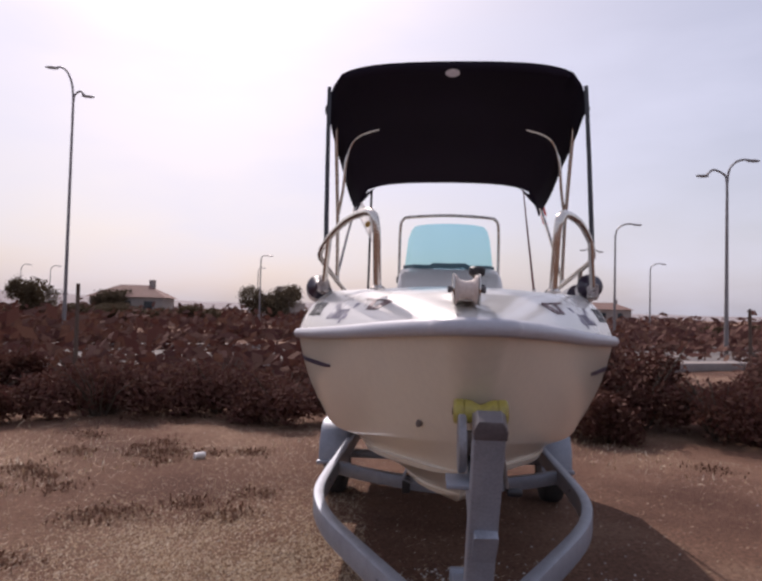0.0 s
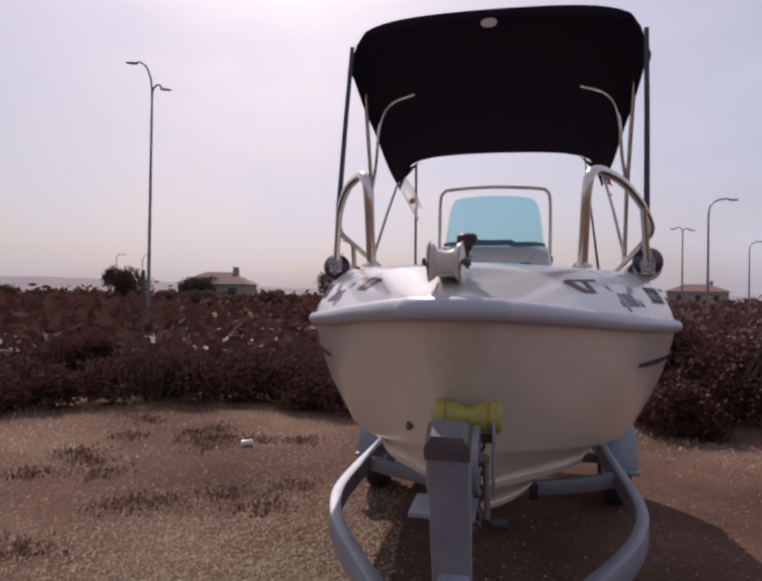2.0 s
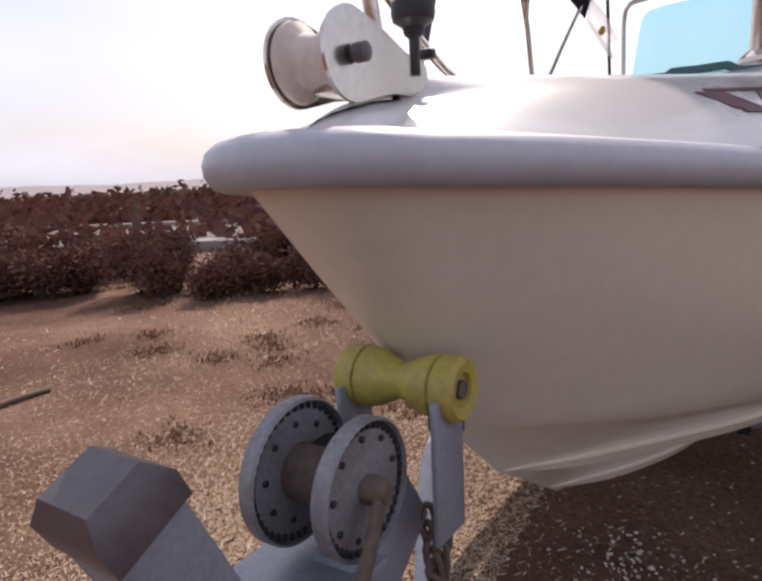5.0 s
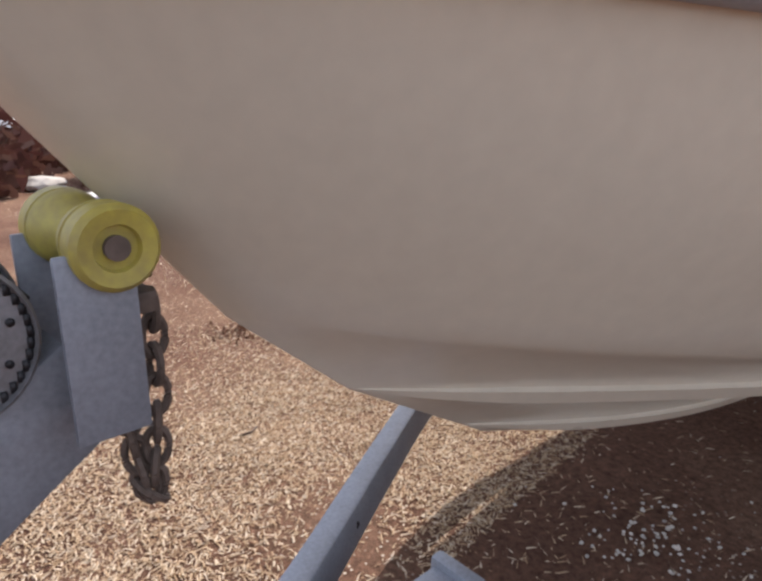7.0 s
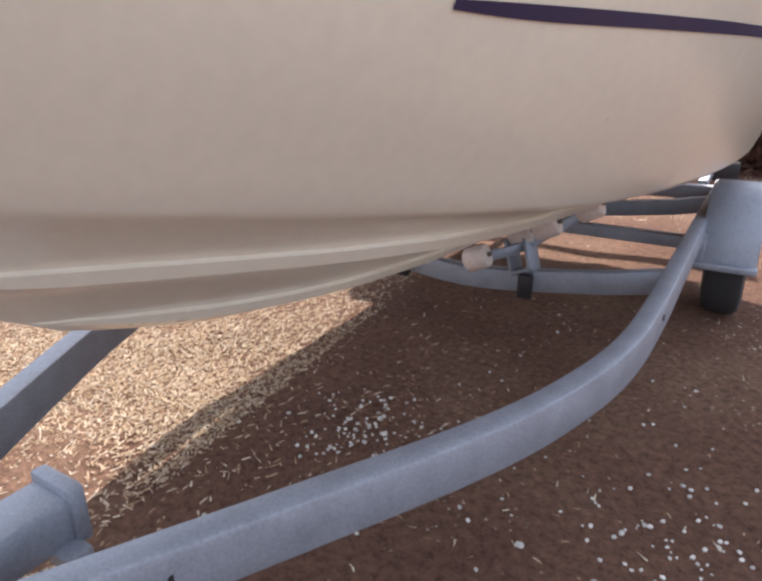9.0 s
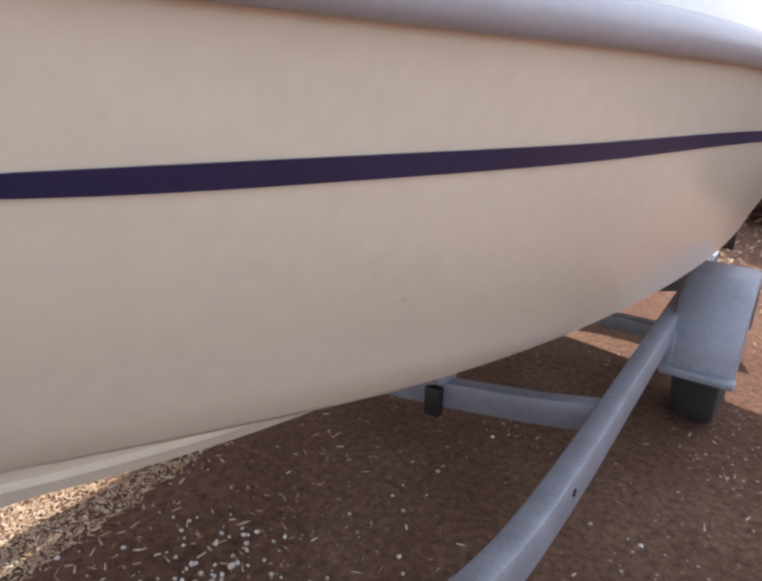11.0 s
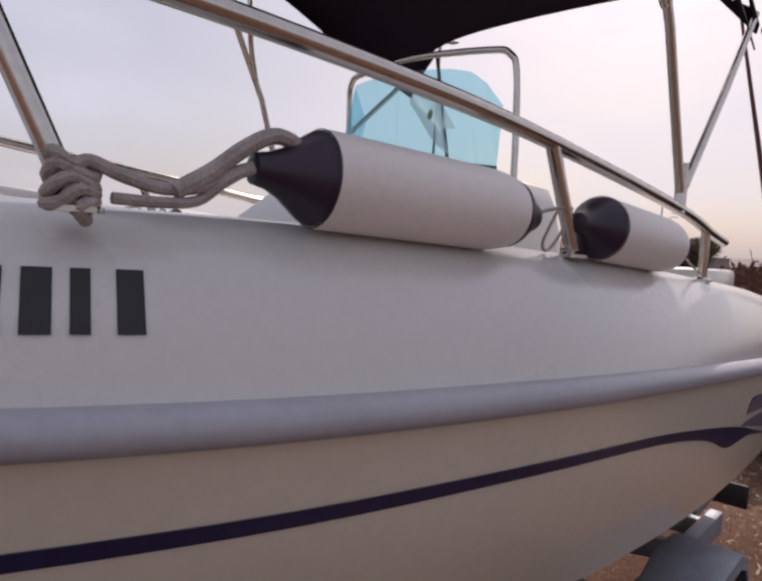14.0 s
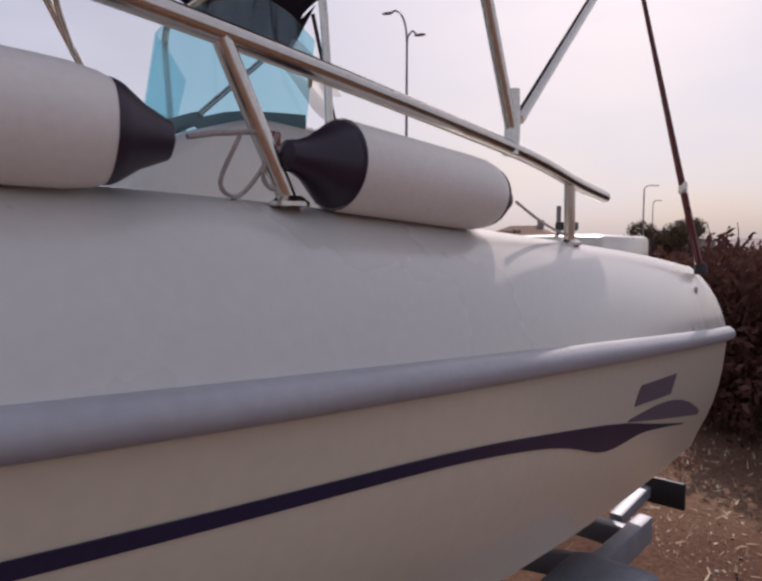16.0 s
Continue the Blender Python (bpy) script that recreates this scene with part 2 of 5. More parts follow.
def part(name, bm, material, parent=None, label="", shade=True, angle=38):
    me = bpy.data.meshes.new(name)
    bmesh.ops.recalc_face_normals(bm, faces=bm.faces)
    if shade:
        for e in bm.edges:
            if len(e.link_faces) == 2 and e.calc_face_angle(0) > radians(angle):
                e.smooth = False
    bm.to_mesh(me)
    bm.free()
    smooth(me, shade)
    me.materials.append(material)
    ob = new(name, me)
    if parent:
        ob.parent = parent
    if label:
        ob["label"] = label
    return ob


def thing(name, label, category, group="", at=(0, 0, 0)):
    ob = new(name)
    ob.empty_display_size = 0.1
    ob.location = at
    return tagged(ob, label, category, group)


def box_bm(cx, cy, cz, sx, sy, sz, bevel=0.0, bm=None, m=None):
    bm = bm or bmesh.new()
    mm = (m or Matrix()) @ Matrix.Translation((cx, cy, cz)) @ Matrix.Diagonal((sx, sy, sz, 1))
    r = bmesh.ops.create_cube(bm, size=1, matrix=mm)
    if bevel:
        es = {e for v in r["verts"] for e in v.link_edges}
        bmesh.ops.bevel(bm, geom=list(es), offset=bevel, segments=2, affect="EDGES", profile=0.5)
    return bm


def frames_along(pts, up=Vector((0, 0, 1))):
    out = []
    for i, p in enumerate(pts):
        a, b = pts[max(0, i - 1)], pts[min(len(pts) - 1, i + 1)]
        t = (b - a).normalized()
        s = t.cross(up)
        if s.length < 0.05:
            s = t.cross(Vector((0, 1, 0)))
        s.normalize()
        if out and out[-1][1].dot(s) < 0:
            s = -s
        out.append((t, s, s.cross(t)))
    return out


def sweep(pts, shape, bm=None, caps=True):
    """Carries a closed outline (list of (side, up)) along points; shape may be a function of the index."""
    bm = bm or bmesh.new()
    pts = [Vector(p) for p in pts]
    rings = []
    for i, (p, (t, s, u)) in enumerate(zip(pts, frames_along(pts))):
        sh = shape(i) if callable(shape) else shape
        rings.append([bm.verts.new(p + s * a + u * b) for a, b in sh])
    n = len(rings[0])
    for a, b in zip(rings, rings[1:]):
        for k in range(n):
            bm.faces.new((a[k], a[(k + 1) % n], b[(k + 1) % n], b[k]))
    if caps:
        bm.faces.new(rings[0][::-1])
        bm.faces.new(rings[-1])
    return bm


def thicken(bm, t):
    """Gives an open sheet a thickness, with its rim closed."""
    bmesh.ops.recalc_face_normals(bm, faces=bm.faces)
    bm.normal_update()
    faces, verts = bm.faces[:], bm.verts[:]
    rim = [(e, e.link_faces[0]) for e in bm.edges if len(e.link_faces) == 1]
    twin = {v: bm.verts.new(v.co - v.normal * t) for v in verts}
    for f in faces:
        bm.faces.new([twin[v] for v in reversed(f.verts)])
    for e, f in rim:
        p, q = e.verts
        bm.faces.new((p, q, twin[q], twin[p]))
    return bm


def circle(r, n=12):
    return [(r * math.cos(2 * math.pi * k / n), r * math.sin(2 * math.pi * k / n)) for k in range(n)]


def rrect(w, h, r=0.006):
    out = []
    for cx, cy, a0 in ((w / 2 - r, h / 2 - r, 0), (-w / 2 + r, h / 2 - r, 90), (-w / 2 + r, -h / 2 + r, 180), (w / 2 - r, -h / 2 + r, 270)):
        for k in range(3):
            a = radians(a0 + 45 * k)
            out.append((cx + r * math.cos(a), cy + r * math.sin(a)))
    return out


def spline(ctrl, per=6):
    """Catmull-Rom through the control points."""
    c = [Vector(p) for p in ctrl]
    c = [c[0] * 2 - c[1]] + c + [c[-1] * 2 - c[-2]]
    out = []
    for i in range(1, len(c) - 2):
        for k in range(per):
            t = k / per
            a, b, d, e = c[i - 1], c[i], c[i + 1], c[i + 2]
            out.append(0.5 * (2 * b + (d - a) * t + (2 * a - 5 * b + 4 * d - e) * t * t + (3 * b - a - 3 * d + e) * t ** 3))
    out.append(c[-2])
    return out


def tube(ctrl, r, per=6, n=10, bm=None, straight=False):
    return sweep([Vector(p) for p in ctrl] if straight else spline(ctrl, per), circle(r, n), bm)


def lathe(profile, n=24, m=None, bm=None, close=True):
    """Turns (radius, along) pairs about the x axis."""
    bm = bm or bmesh.new()
    m = m or Matrix()
    rings = [[bm.verts.new(m @ Vector((x, r * math.cos(2 * math.pi * k / n), r * math.sin(2 * math.pi * k / n)))) for k in range(n)] for r, x in profile]
    for a, b in zip(rings, rings[1:]):
        for k in range(n):
            bm.faces.new((a[k], a[(k + 1) % n], b[(k + 1) % n], b[k]))
    if close:
        bm.faces.new(rings[0][::-1])
        bm.faces.new(rings[-1])
    return bm


TABLES = {}


def table(rows, x):
    """Value at x of a fair curve through rows of (x, value), sampled once and smoothed."""
    key = tuple(rows)
    if key not in TABLES:
        lo, hi = rows[0][0], rows[-1][0]
        n = int((hi - lo) / 0.02) + 1
        step = (hi - lo) / n
        v = np.array([raw_table(rows, lo + step * k) for k in range(n + 1)])
        k = min(12, n // 4)
        if k > 1:
            ext = np.concatenate((2 * v[0] - v[k:0:-1], v, 2 * v[-1] - v[-2:-k - 2:-1]))
            w = np.hanning(2 * k + 1)
            v = np.convolve(ext, w / w.sum(), "valid")
        TABLES[key] = (lo, step, v)
    lo, step, v = TABLES[key]
    f = min(max((x - lo) / step, 0.0), len(v) - 1.001)
    i = int(f)
    return float(v[i] + (v[i + 1] - v[i]) * (f - i))


def raw_table(rows, x):
    """Cubic value between rows of (x, value)."""
    if x <= rows[0][0]:
        return rows[0][1]
    for i in range(len(rows) - 1):
        (a, va), (b, vb) = rows[i], rows[i + 1]
        if x <= b:
            t = (x - a) / (b - a)
            sa = (vb - rows[i - 1][1]) / (b - rows[i - 1][0]) if i else (vb - va) / (b - a)
            sb = (rows[i + 2][1] - va) / (rows[i + 2][0] - a) if i + 2 < len(rows) else (vb - va) / (b - a)
            d = b - a
            return (2 * t ** 3 - 3 * t * t + 1) * va + (t ** 3 - 2 * t * t + t) * d * sa + (3 * t * t - 2 * t ** 3) * vb + (t ** 3 - t * t) * d * sb
    return rows[-1][1]

# ---- boat ----
STERN = 3.62
RAIL_W = [(-0.66, 0.05), (-0.59, 0.11), (-0.4, 0.22), (-0.27, 0.288), (-0.08, 0.39), (0.3, 0.565), (0.61, 0.685), (0.85, 0.775), (1.1, 0.845), (1.5, 0.915), (2.0, 0.95), (2.7, 0.96), (3.2, 0.95), (3.7, 0.93)]
RAIL_Z = [(-0.7, 1.405), (-0.27, 1.378), (0.0, 1.358), (0.61, 1.328), (1.5, 1.295), (2.5, 1.233), (3.6, 1.155)]
GUN_Z = [(-0.7, 1.455), (-0.4, 1.485), (-0.1, 1.505), (0.3, 1.525), (0.8, 1.537), (1.1, 1.535), (1.78, 1.515), (2.56, 1.47), (3.1, 1.435), (3.6, 1.39)]
INSET = [(-0.7, 0.11), (-0.3, 0.15), (0.2, 0.17), (0.8, 0.155), (1.6, 0.15), (4.2, 0.13)]
CHINE_W = [(-0.36, 0.0), (-0.297, 0.044), (-0.15, 0.14), (0.03, 0.24), (0.30, 0.36), (0.62, 0.48), (0.95, 0.60), (1.45, 0.72), (2.2, 0.81), (3.0, 0.835), (4.2, 0.80)]
CHINE_Z = [(-0.36, 1.045), (-0.297, 1.03), (-0.15, 1.0), (0.03, 0.968), (0.30, 0.922), (0.62, 0.873), (0.95, 0.835), (1.45, 0.80), (2.2, 0.76), (4.2, 0.70)]
STRA_W = [(-0.19, 0.0), (-0.1, 0.045), (0.2, 0.20), (0.52, 0.35), (1.0, 0.45), (2.0, 0.52), (4.2, 0.54)]
STRA_Z = [(-0.19, 0.905), (-0.1, 0.885), (0.2, 0.848), (0.52, 0.812), (1.0, 0.762), (2.0, 0.69), (4.2, 0.63)]
STRB_W = [(0.05, 0.0), (0.3, 0.085), (0.6, 0.19), (1.2, 0.25), (4.2, 0.27)]
STRB_Z = [(0.05, 0.765), (0.3, 0.712), (0.6, 0.688), (1.2, 0.650), (2.4, 0.60), (4.2, 0.56)]
KEEL_Z = [(0.10, 0.735), (0.30, 0.665), (0.55, 0.608), (0.86, 0.572), (1.44, 0.535), (2.4, 0.50), (4.2, 0.465)]


def along(u):
    return u ** 1.55


def curve_pt(ws, zs, u, end=STERN):
    y0 = ws[0][0]
    y = y0 + (end - y0) * along(u)
    w = table(ws, y)
    if y - y0 < 0.15:
        # a rounded start at the stem
        w = max(w, 0.0)
    return Vector((max(0.0, w), y, table(zs, y)))


def rail_pt(u):
    y0 = -0.66
    y = y0 + (STERN - y0) * along(u)
    w = table(RAIL_W, y)
    if y < -0.59:
        w = table(RAIL_W, -0.59) * math.sqrt(max(0.0, 1 - ((-0.59 - y) / 0.07) ** 2)) if y > -0.66 else 0.0
    return Vector((w, y, table(RAIL_Z, y)))


N_U = 64


def hull_rows(u):
    """Points of one rib from keel to rail."""
    keel = curve_pt([(0.10, 0), (4.2, 0)], KEEL_Z, u)
    b1 = curve_pt(STRB_W, STRB_Z, u)
    a1 = curve_pt(STRA_W, STRA_Z, u)
    ch = curve_pt(CHINE_W, CHINE_Z, u)
    ra = rail_pt(u)
    step = min(1.0, u * 6)
    rows = [keel, b1 + Vector((0.002, 0, -0.014)) * step, b1 + Vector((0.014, 0, 0.006)) * step, b1 + Vector((0.008, 0, 0.012)) * step]
    rows += [b1.lerp(a1, 0.5) + Vector((0.005, 0, 0.01)) * step, a1 + Vector((0.002, 0, -0.016)) * step, a1 + Vector((0.018, 0, 0.008)) * step, a1 + Vector((0.010, 0, 0.014)) * step]
    rows += [a1.lerp(ch, 0.5) + Vector((-0.004, 0, 0.012)) * step, ch + Vector((-0.008, 0, -0.006)) * step, ch + Vector((0.010, 0, 0.008)) * step]
    k = 7
    for i in range(1, k + 1):
        t = i / k
        p = ch.lerp(ra, t)
        bulge = 0.035 * math.sin(math.pi * t) * min(1, u * 3)
        rows.append(p + Vector((bulge * 0.8, 0, -bulge * 0.2)))
    rows[0].x = 0
    for r in rows:
        r.x = max(0.0, r.x)
    return rows


boat = thing("motorboat", "cream and white centre-console motorboat on a galvanised trailer", "boat", at=(0, 0, 0))
bm = bmesh.new()
for side in (1, -1):
    grid = []
    for i in range(N_U + 1):
        grid.append([bm.verts.new((p.x * side, p.y, p.z)) for p in hull_rows(i / N_U)])
    for a, b in zip(grid, grid[1:]):
        for k in range(len(a) - 1):
            bm.faces.new((a[k], a[k + 1], b[k + 1], b[k]))
    c = bm.verts.new((0, STERN, 1.13))
    last = grid[-1]
    for k in range(len(last) - 1):
        bm.faces.new((last[k], last[k + 1], c))
bmesh.ops.remove_doubles(bm, verts=bm.verts, dist=0.0015)
hull = part("hull", bm, M_HULL, boat, "cream gelcoat hull with spray strakes", angle=24)


def gun_pt(y, f=1.0, dz=0.0):
    """A point of the topside of the deck moulding: f 0 at the rail, 1 at the gunwale's edge."""
    w = table(RAIL_W, y)
    if y < -0.59:
        w = table(RAIL_W, -0.59) * math.sqrt(max(0.0, 1 - ((-0.59 - y) / 0.07) ** 2)) if y > -0.66 else 0.0
    ins = table(INSET, y)
    zr, zg = table(RAIL_Z, y), table(GUN_Z, y)
    # a rounded quarter from steep at the rail to flat at the edge
    a = f * math.pi / 2
    x = w - ins * (0.42 * f + 0.58 * (1 - math.cos(a)))
    z = zr + (zg - zr) * (0.5 * f + 0.5 * math.sin(a)) + dz
    return Vector((max(0.0, x), y + (0.12 * f if y < -0.45 else 0.12 * f * max(0, (0.3 - y) / 0.75) if y < 0.3 else 0), z))


ys = [rail_pt(i / N_U).y for i in range(N_U + 1)]
bm = bmesh.new()
COAM = 0.11
for side in (1, -1):
    grid = []
    for y in ys:
        row = [gun_pt(y, k / 7) for k in range(8)]
        edge = row[-1]
        if y < 0.98:
            for k in range(1, 6):
                t = k / 5
                row.append(Vector((edge.x * (1 - t), edge.y, edge.z + 0.025 * math.sin(t * math.pi / 2))))
        else:
            d = max(0.0, min(1.0, (y - 0.98) / 0.08))
            low = edge.z - 0.62 * d
            row += [Vector((edge.x - 0.05, edge.y, edge.z + 0.006)), Vector((edge.x - COAM, edge.y, edge.z)), Vector((edge.x - COAM - 0.012, edge.y, edge.z - 0.02)), Vector((edge.x - COAM - 0.03, edge.y, low)), Vector((0, edge.y, low))]
        grid.append([bm.verts.new((p.x * side, p.y, p.z)) for p in row])
    for a, b in zip(grid, grid[1:]):
        for k in range(len(a) - 1):
            bm.faces.new((a[k], a[k + 1], b[k + 1], b[k]))
    # stern wall of the moulding
    last = grid[-1]
    c = bm.verts.new((0, STERN, 1.0))
    for k in range(len(last) - 1):
        bm.faces.new((last[k], last[k + 1], c))
bmesh.ops.remove_doubles(bm, verts=bm.verts, dist=0.0015)
part("deck", bm, M_DECK, boat, "white gelcoat foredeck and gunwales", angle=50)

# rub rail all round
pts = [Vector((-rail_pt(i / 90).x, rail_pt(i / 90).y, rail_pt(i / 90).z)) for i in range(90, 0, -1)] + [rail_pt(i / 90) for i in range(91)]
keep = [pts[0]]
for p in pts[1:]:
    if (p - keep[-1]).length > 0.012:
        keep.append(p)
shape = [(-0.012, -0.023), (0.008, -0.025), (0.019, -0.020), (0.026, -0.009), (0.027, 0.002), (0.023, 0.013), (0.014, 0.021), (0.002, 0.025), (-0.012, 0.022)]
part("rub_rail", sweep(keep, shape), M_RUB, boat, "grey vinyl rub rail")


def side_pt(y, t, off=0.003, side=1):
    """A point on the topsides at y; t from 0 at the chine to 1 at the rail."""
    best = None
    lo, hi = 0.0, 1.0
    for _ in range(26):
        u = (lo + hi) / 2
        rows = hull_rows(u)[10:]
        f = t * (len(rows) - 1)
        i = min(int(f), len(rows) - 2)
        p = rows[i].lerp(rows[i + 1], f - i)
        if p.y < y:
            lo = u
        else:
            hi = u
        best = p
    return Vector(((best.x + off) * side, best.y, best.z - off * 0.3))


def side_at(y, z, off=0.003, side=1):
    lo, hi = 0.0, 1.0
    for _ in range(18):
        t = (lo + hi) / 2
        if side_pt(y, t).z < z:
            lo = t
        else:
            hi = t
    return side_pt(y, (lo + hi) / 2, off, side)


def ribbon(top, bottom):
    bm = bmesh.new()
    a = [bm.verts.new(p) for p in top]
    b = [bm.verts.new(p) for p in bottom]
    for k in range(len(a) - 1):
        bm.faces.new((a[k], a[k + 1], b[k + 1], b[k]))
    thicken(bm, 0.0012)
    return bm


# navy stripe, sweeping into a spearhead by the stern
STRIPE_Z = [(0.20, 1.207), (0.45, 1.204), (0.7, 1.199), (1.0, 1.192), (1.3, 1.185), (1.6, 1.170), (1.93, 1.146), (2.26, 1.102), (2.6, 1.047), (2.85, 0.990), (3.2, 0.915)]
STRIPE_H = [(0.36, 0.012), (0.44, 0.021), (1.9, 0.021), (2.15, 0.026), (2.38, 0.042), (2.52, 0.085), (2.58, 0.075), (2.66, 0.035), (2.85, 0.016), (3.2, 0.002)]
for side in (1, -1):
    yy = [0.36 + 0.04 * k for k in range(72)]
    top = [side_at(y, table(STRIPE_Z, y), 0.003, side) for y in yy]
    bot = [side_at(y, table(STRIPE_Z, y) - table(STRIPE_H, y), 0.003, side) for y in yy]
    part("stripe", ribbon(top, bot), M_NAVY, boat, "navy vinyl stripe")
    yy = [2.63 + 0.05 * k for k in range(16)]
    top = [side_at(y, 1.047 - 0.17 * (y - 2.63) + 0.045 * math.sin(math.pi * min(1, (y - 2.63) / 0.75)), 0.003, side) for y in yy]
    bot = [side_at(y, 1.043 - 0.185 * (y - 2.63), 0.003, side) for y in yy]
    part("spearhead_decal", ribbon(top, bot), M_DECAL, boat, "faded dark spearhead decal")
    yy = [2.68 + 0.036 * k for k in range(9)]
    top = [side_at(y, 1.126 - 0.05 * (y - 2.68), 0.003, side) for y in yy]
    bot = [side_at(y - 0.03, 1.078 - 0.07 * (y - 2.68), 0.003, side) for y in yy]
    part("maker_decal", ribbon(top, bot), M_DECAL, boat, "faded maker's decal drawn as a plain shape")


fitting = side_at(-0.213, 1.07, 0.004, -1)
part("bow_fitting", lathe([(0.004, 0.004), (0.013, 0.003), (0.015, -0.004), (0.010, -0.008)], 14, Matrix.Translation(fitting) @ Euler((0, radians(20), radians(35))).to_matrix().to_4x4()), M_RUST, boat, "small rusty bow fitting")


def deck_patch(y0, y1, f0, f1, side, n=4, off=0.0025, lean=0.0):
    rows = []
    for f in (f0, f1):
        row = []
        for k in range(n + 1):
            y = y0 + (y1 - y0) * k / n + (lean if f == f1 else 0)
            p = gun_pt(y, f)
            row.append(Vector(((p.x + off) * side, p.y, p.z + off * 0.4)))
        rows.append(row)
    return ribbon(rows[1], rows[0])


# seven registration characters as plain bars
for side in (1, -1):
    for k in range(7):
        y0 = 0.575 + 0.041 * k
        wide = 0.026 if k in (0, 1, 3, 4, 6) else 0.018
        part("registration_bar", deck_patch(y0, y0 + wide, 0.33, 0.60, side, lean=0.014), M_BLACK, boat)
    # the faded name on the bow, as bars
    for k, (w_, f0, f1) in enumerate(((0.020, 0.26, 0.60), (0.014, 0.18, 0.46), (0.015, 0.26, 0.46), (0.013, 0.26, 0.46), (0.016, 0.26, 0.46), (0.008, 0.26, 0.52), (0.010, 0.26, 0.58), (0.010, 0.26, 0.58))):
        y0 = 0.125 + 0.036 * k
        part("name_bar", deck_patch(y0, y0 + 1.3 * w_, f0, f1, side, 2, lean=-0.01), M_NAME, boat)

# faded maker's emblem on the bow, as plain shapes
M_EMBLEM = mat("faded_maroon_vinyl", (0.13, 0.06, 0.07), 0.5, vary=0.4, scale=30)
for side in (1, -1):
    part("emblem_line", deck_patch(-0.125, 0.105, 0.70, 0.735, side, 8), M_EMBLEM, boat, "thin faded maroon line")
    part("emblem_wing", deck_patch(-0.125, -0.065, 0.50, 0.69, side, 4, lean=-0.03), M_EMBLEM, boat, "faded maroon emblem")
    part("emblem_wing", deck_patch(-0.055, -0.015, 0.50, 0.69, side, 4, lean=0.035), M_EMBLEM, boat, "faded maroon emblem")
    part("emblem_foot", deck_patch(-0.115, -0.02, 0.46, 0.50, side, 4), M_EMBLEM, boat)

# bow roller fitting with its cheeks, spool and black knob
SP = Vector((-0.026, -0.545, 1.504))
fit_ = part("anchor_fairlead", box_bm(SP.x, -0.44, 1.482, 0.07, 0.20, 0.022, 0.006), M_STEEL, boat, "stainless anchor fairlead with a spool roller")
for sx in (-1, 1):
    cheek = [(0.046 * math.cos(radians(a_)), 0.046 * math.sin(radians(a_))) for a_ in range(75, 300, 15)] + [(0.06, -0.034), (0.13, -0.026), (0.15, -0.012), (0.145, 0.004), (0.10, 0.014), (0.05, 0.034)]
    bmc = bmesh.new()
    bmc.faces.new([bmc.verts.new((SP.x + sx * 0.038, SP.y + dy, SP.z + dz)) for dy, dz in cheek])
    thicken(bmc, 0.004)
    part("cheek_plate", bmc, M_STEEL, fit_)
part("spool_roller", lathe([(0.010, -0.033), (0.042, -0.032), (0.041, -0.027), (0.028, -0.018), (0.024, 0.0), (0.028, 0.018), (0.041, 0.027), (0.042, 0.032), (0.010, 0.033)], 24, Matrix.Translation(SP)), M_ROLLER, fit_, "grey spool roller")
part("axle_bolt", lathe([(0.007, -0.052), (0.010, -0.050), (0.010, -0.042), (0.006, -0.040), (0.006, 0.040), (0.010, 0.042), (0.010, 0.054), (0.007, 0.056)], 12, Matrix.Translation(SP)), M_CAP, fit_)
part("clamp_knob", lathe([(0.006, 0.0), (0.006, 0.040), (0.011, 0.044), (0.013, 0.052), (0.023, 0.058), (0.025, 0.066), (0.024, 0.078), (0.018, 0.083)], 18, Matrix.Translation((0.012, -0.425, 1.495)) @ Euler((0, radians(-90), 0)).to_matrix().to_4x4()), M_BLACK, fit_, "black plastic clamp knob")
part("wing_nut", box_bm(0.012, -0.395, 1.522, 0.018, 0.012, 0.012, 0.003), M_BLACK, fit_)

# handrails on both gunwales
for side in (1, -1):
    rail = [(0.325, 0.04, 1.52), (0.328, 0.02, 1.64), (0.331, 0.0, 1.745), (0.345, 0.01, 1.80), (0.39, 0.10, 1.822), (0.50, 0.36, 1.822), (0.65, 0.80, 1.79), (0.755, 1.2, 1.752), (0.789, 1.6, 1.723), (0.815, 2.27, 1.658), (0.812, 2.60, 1.612), (0.808, 2.78, 1.592)]
    hr = part("handrail", tube([(x * side, y, z) for x, y, z in rail], 0.0155), M_STEEL, boat, "polished stainless handrail")
    for top, foot in (((0.622, 0.70, 1.795), (0.664, 0.805, 1.535)), ((0.789, 1.6, 1.72), (0.80, 1.70, 1.518)), ((0.81, 2.56, 1.615), (0.808, 2.57, 1.468))):
        part("stanchion", tube([(top[0] * side, top[1], top[2]), (foot[0] * side, foot[1], foot[2])], 0.0135, straight=True), M_STEEL, hr)
        part("foot_flange", lathe([(0.028, 0), (0.028, 0.006), (0.018, 0.014)], 14, Matrix.Translation((foot[0] * side, foot[1], foot[2] - 0.004)) @ Euler((0, radians(-90), 0)).to_matrix().to_4x4()), M_STEEL, hr)
    part("foot_flange", lathe([(0.03, 0), (0.03, 0.006), (0.018, 0.016)], 14, Matrix.Translation((0.325 * side, 0.04, 1.52)) @ Euler((0, radians(-90), 0)).to_matrix().to_4x4()), M_STEEL, hr)

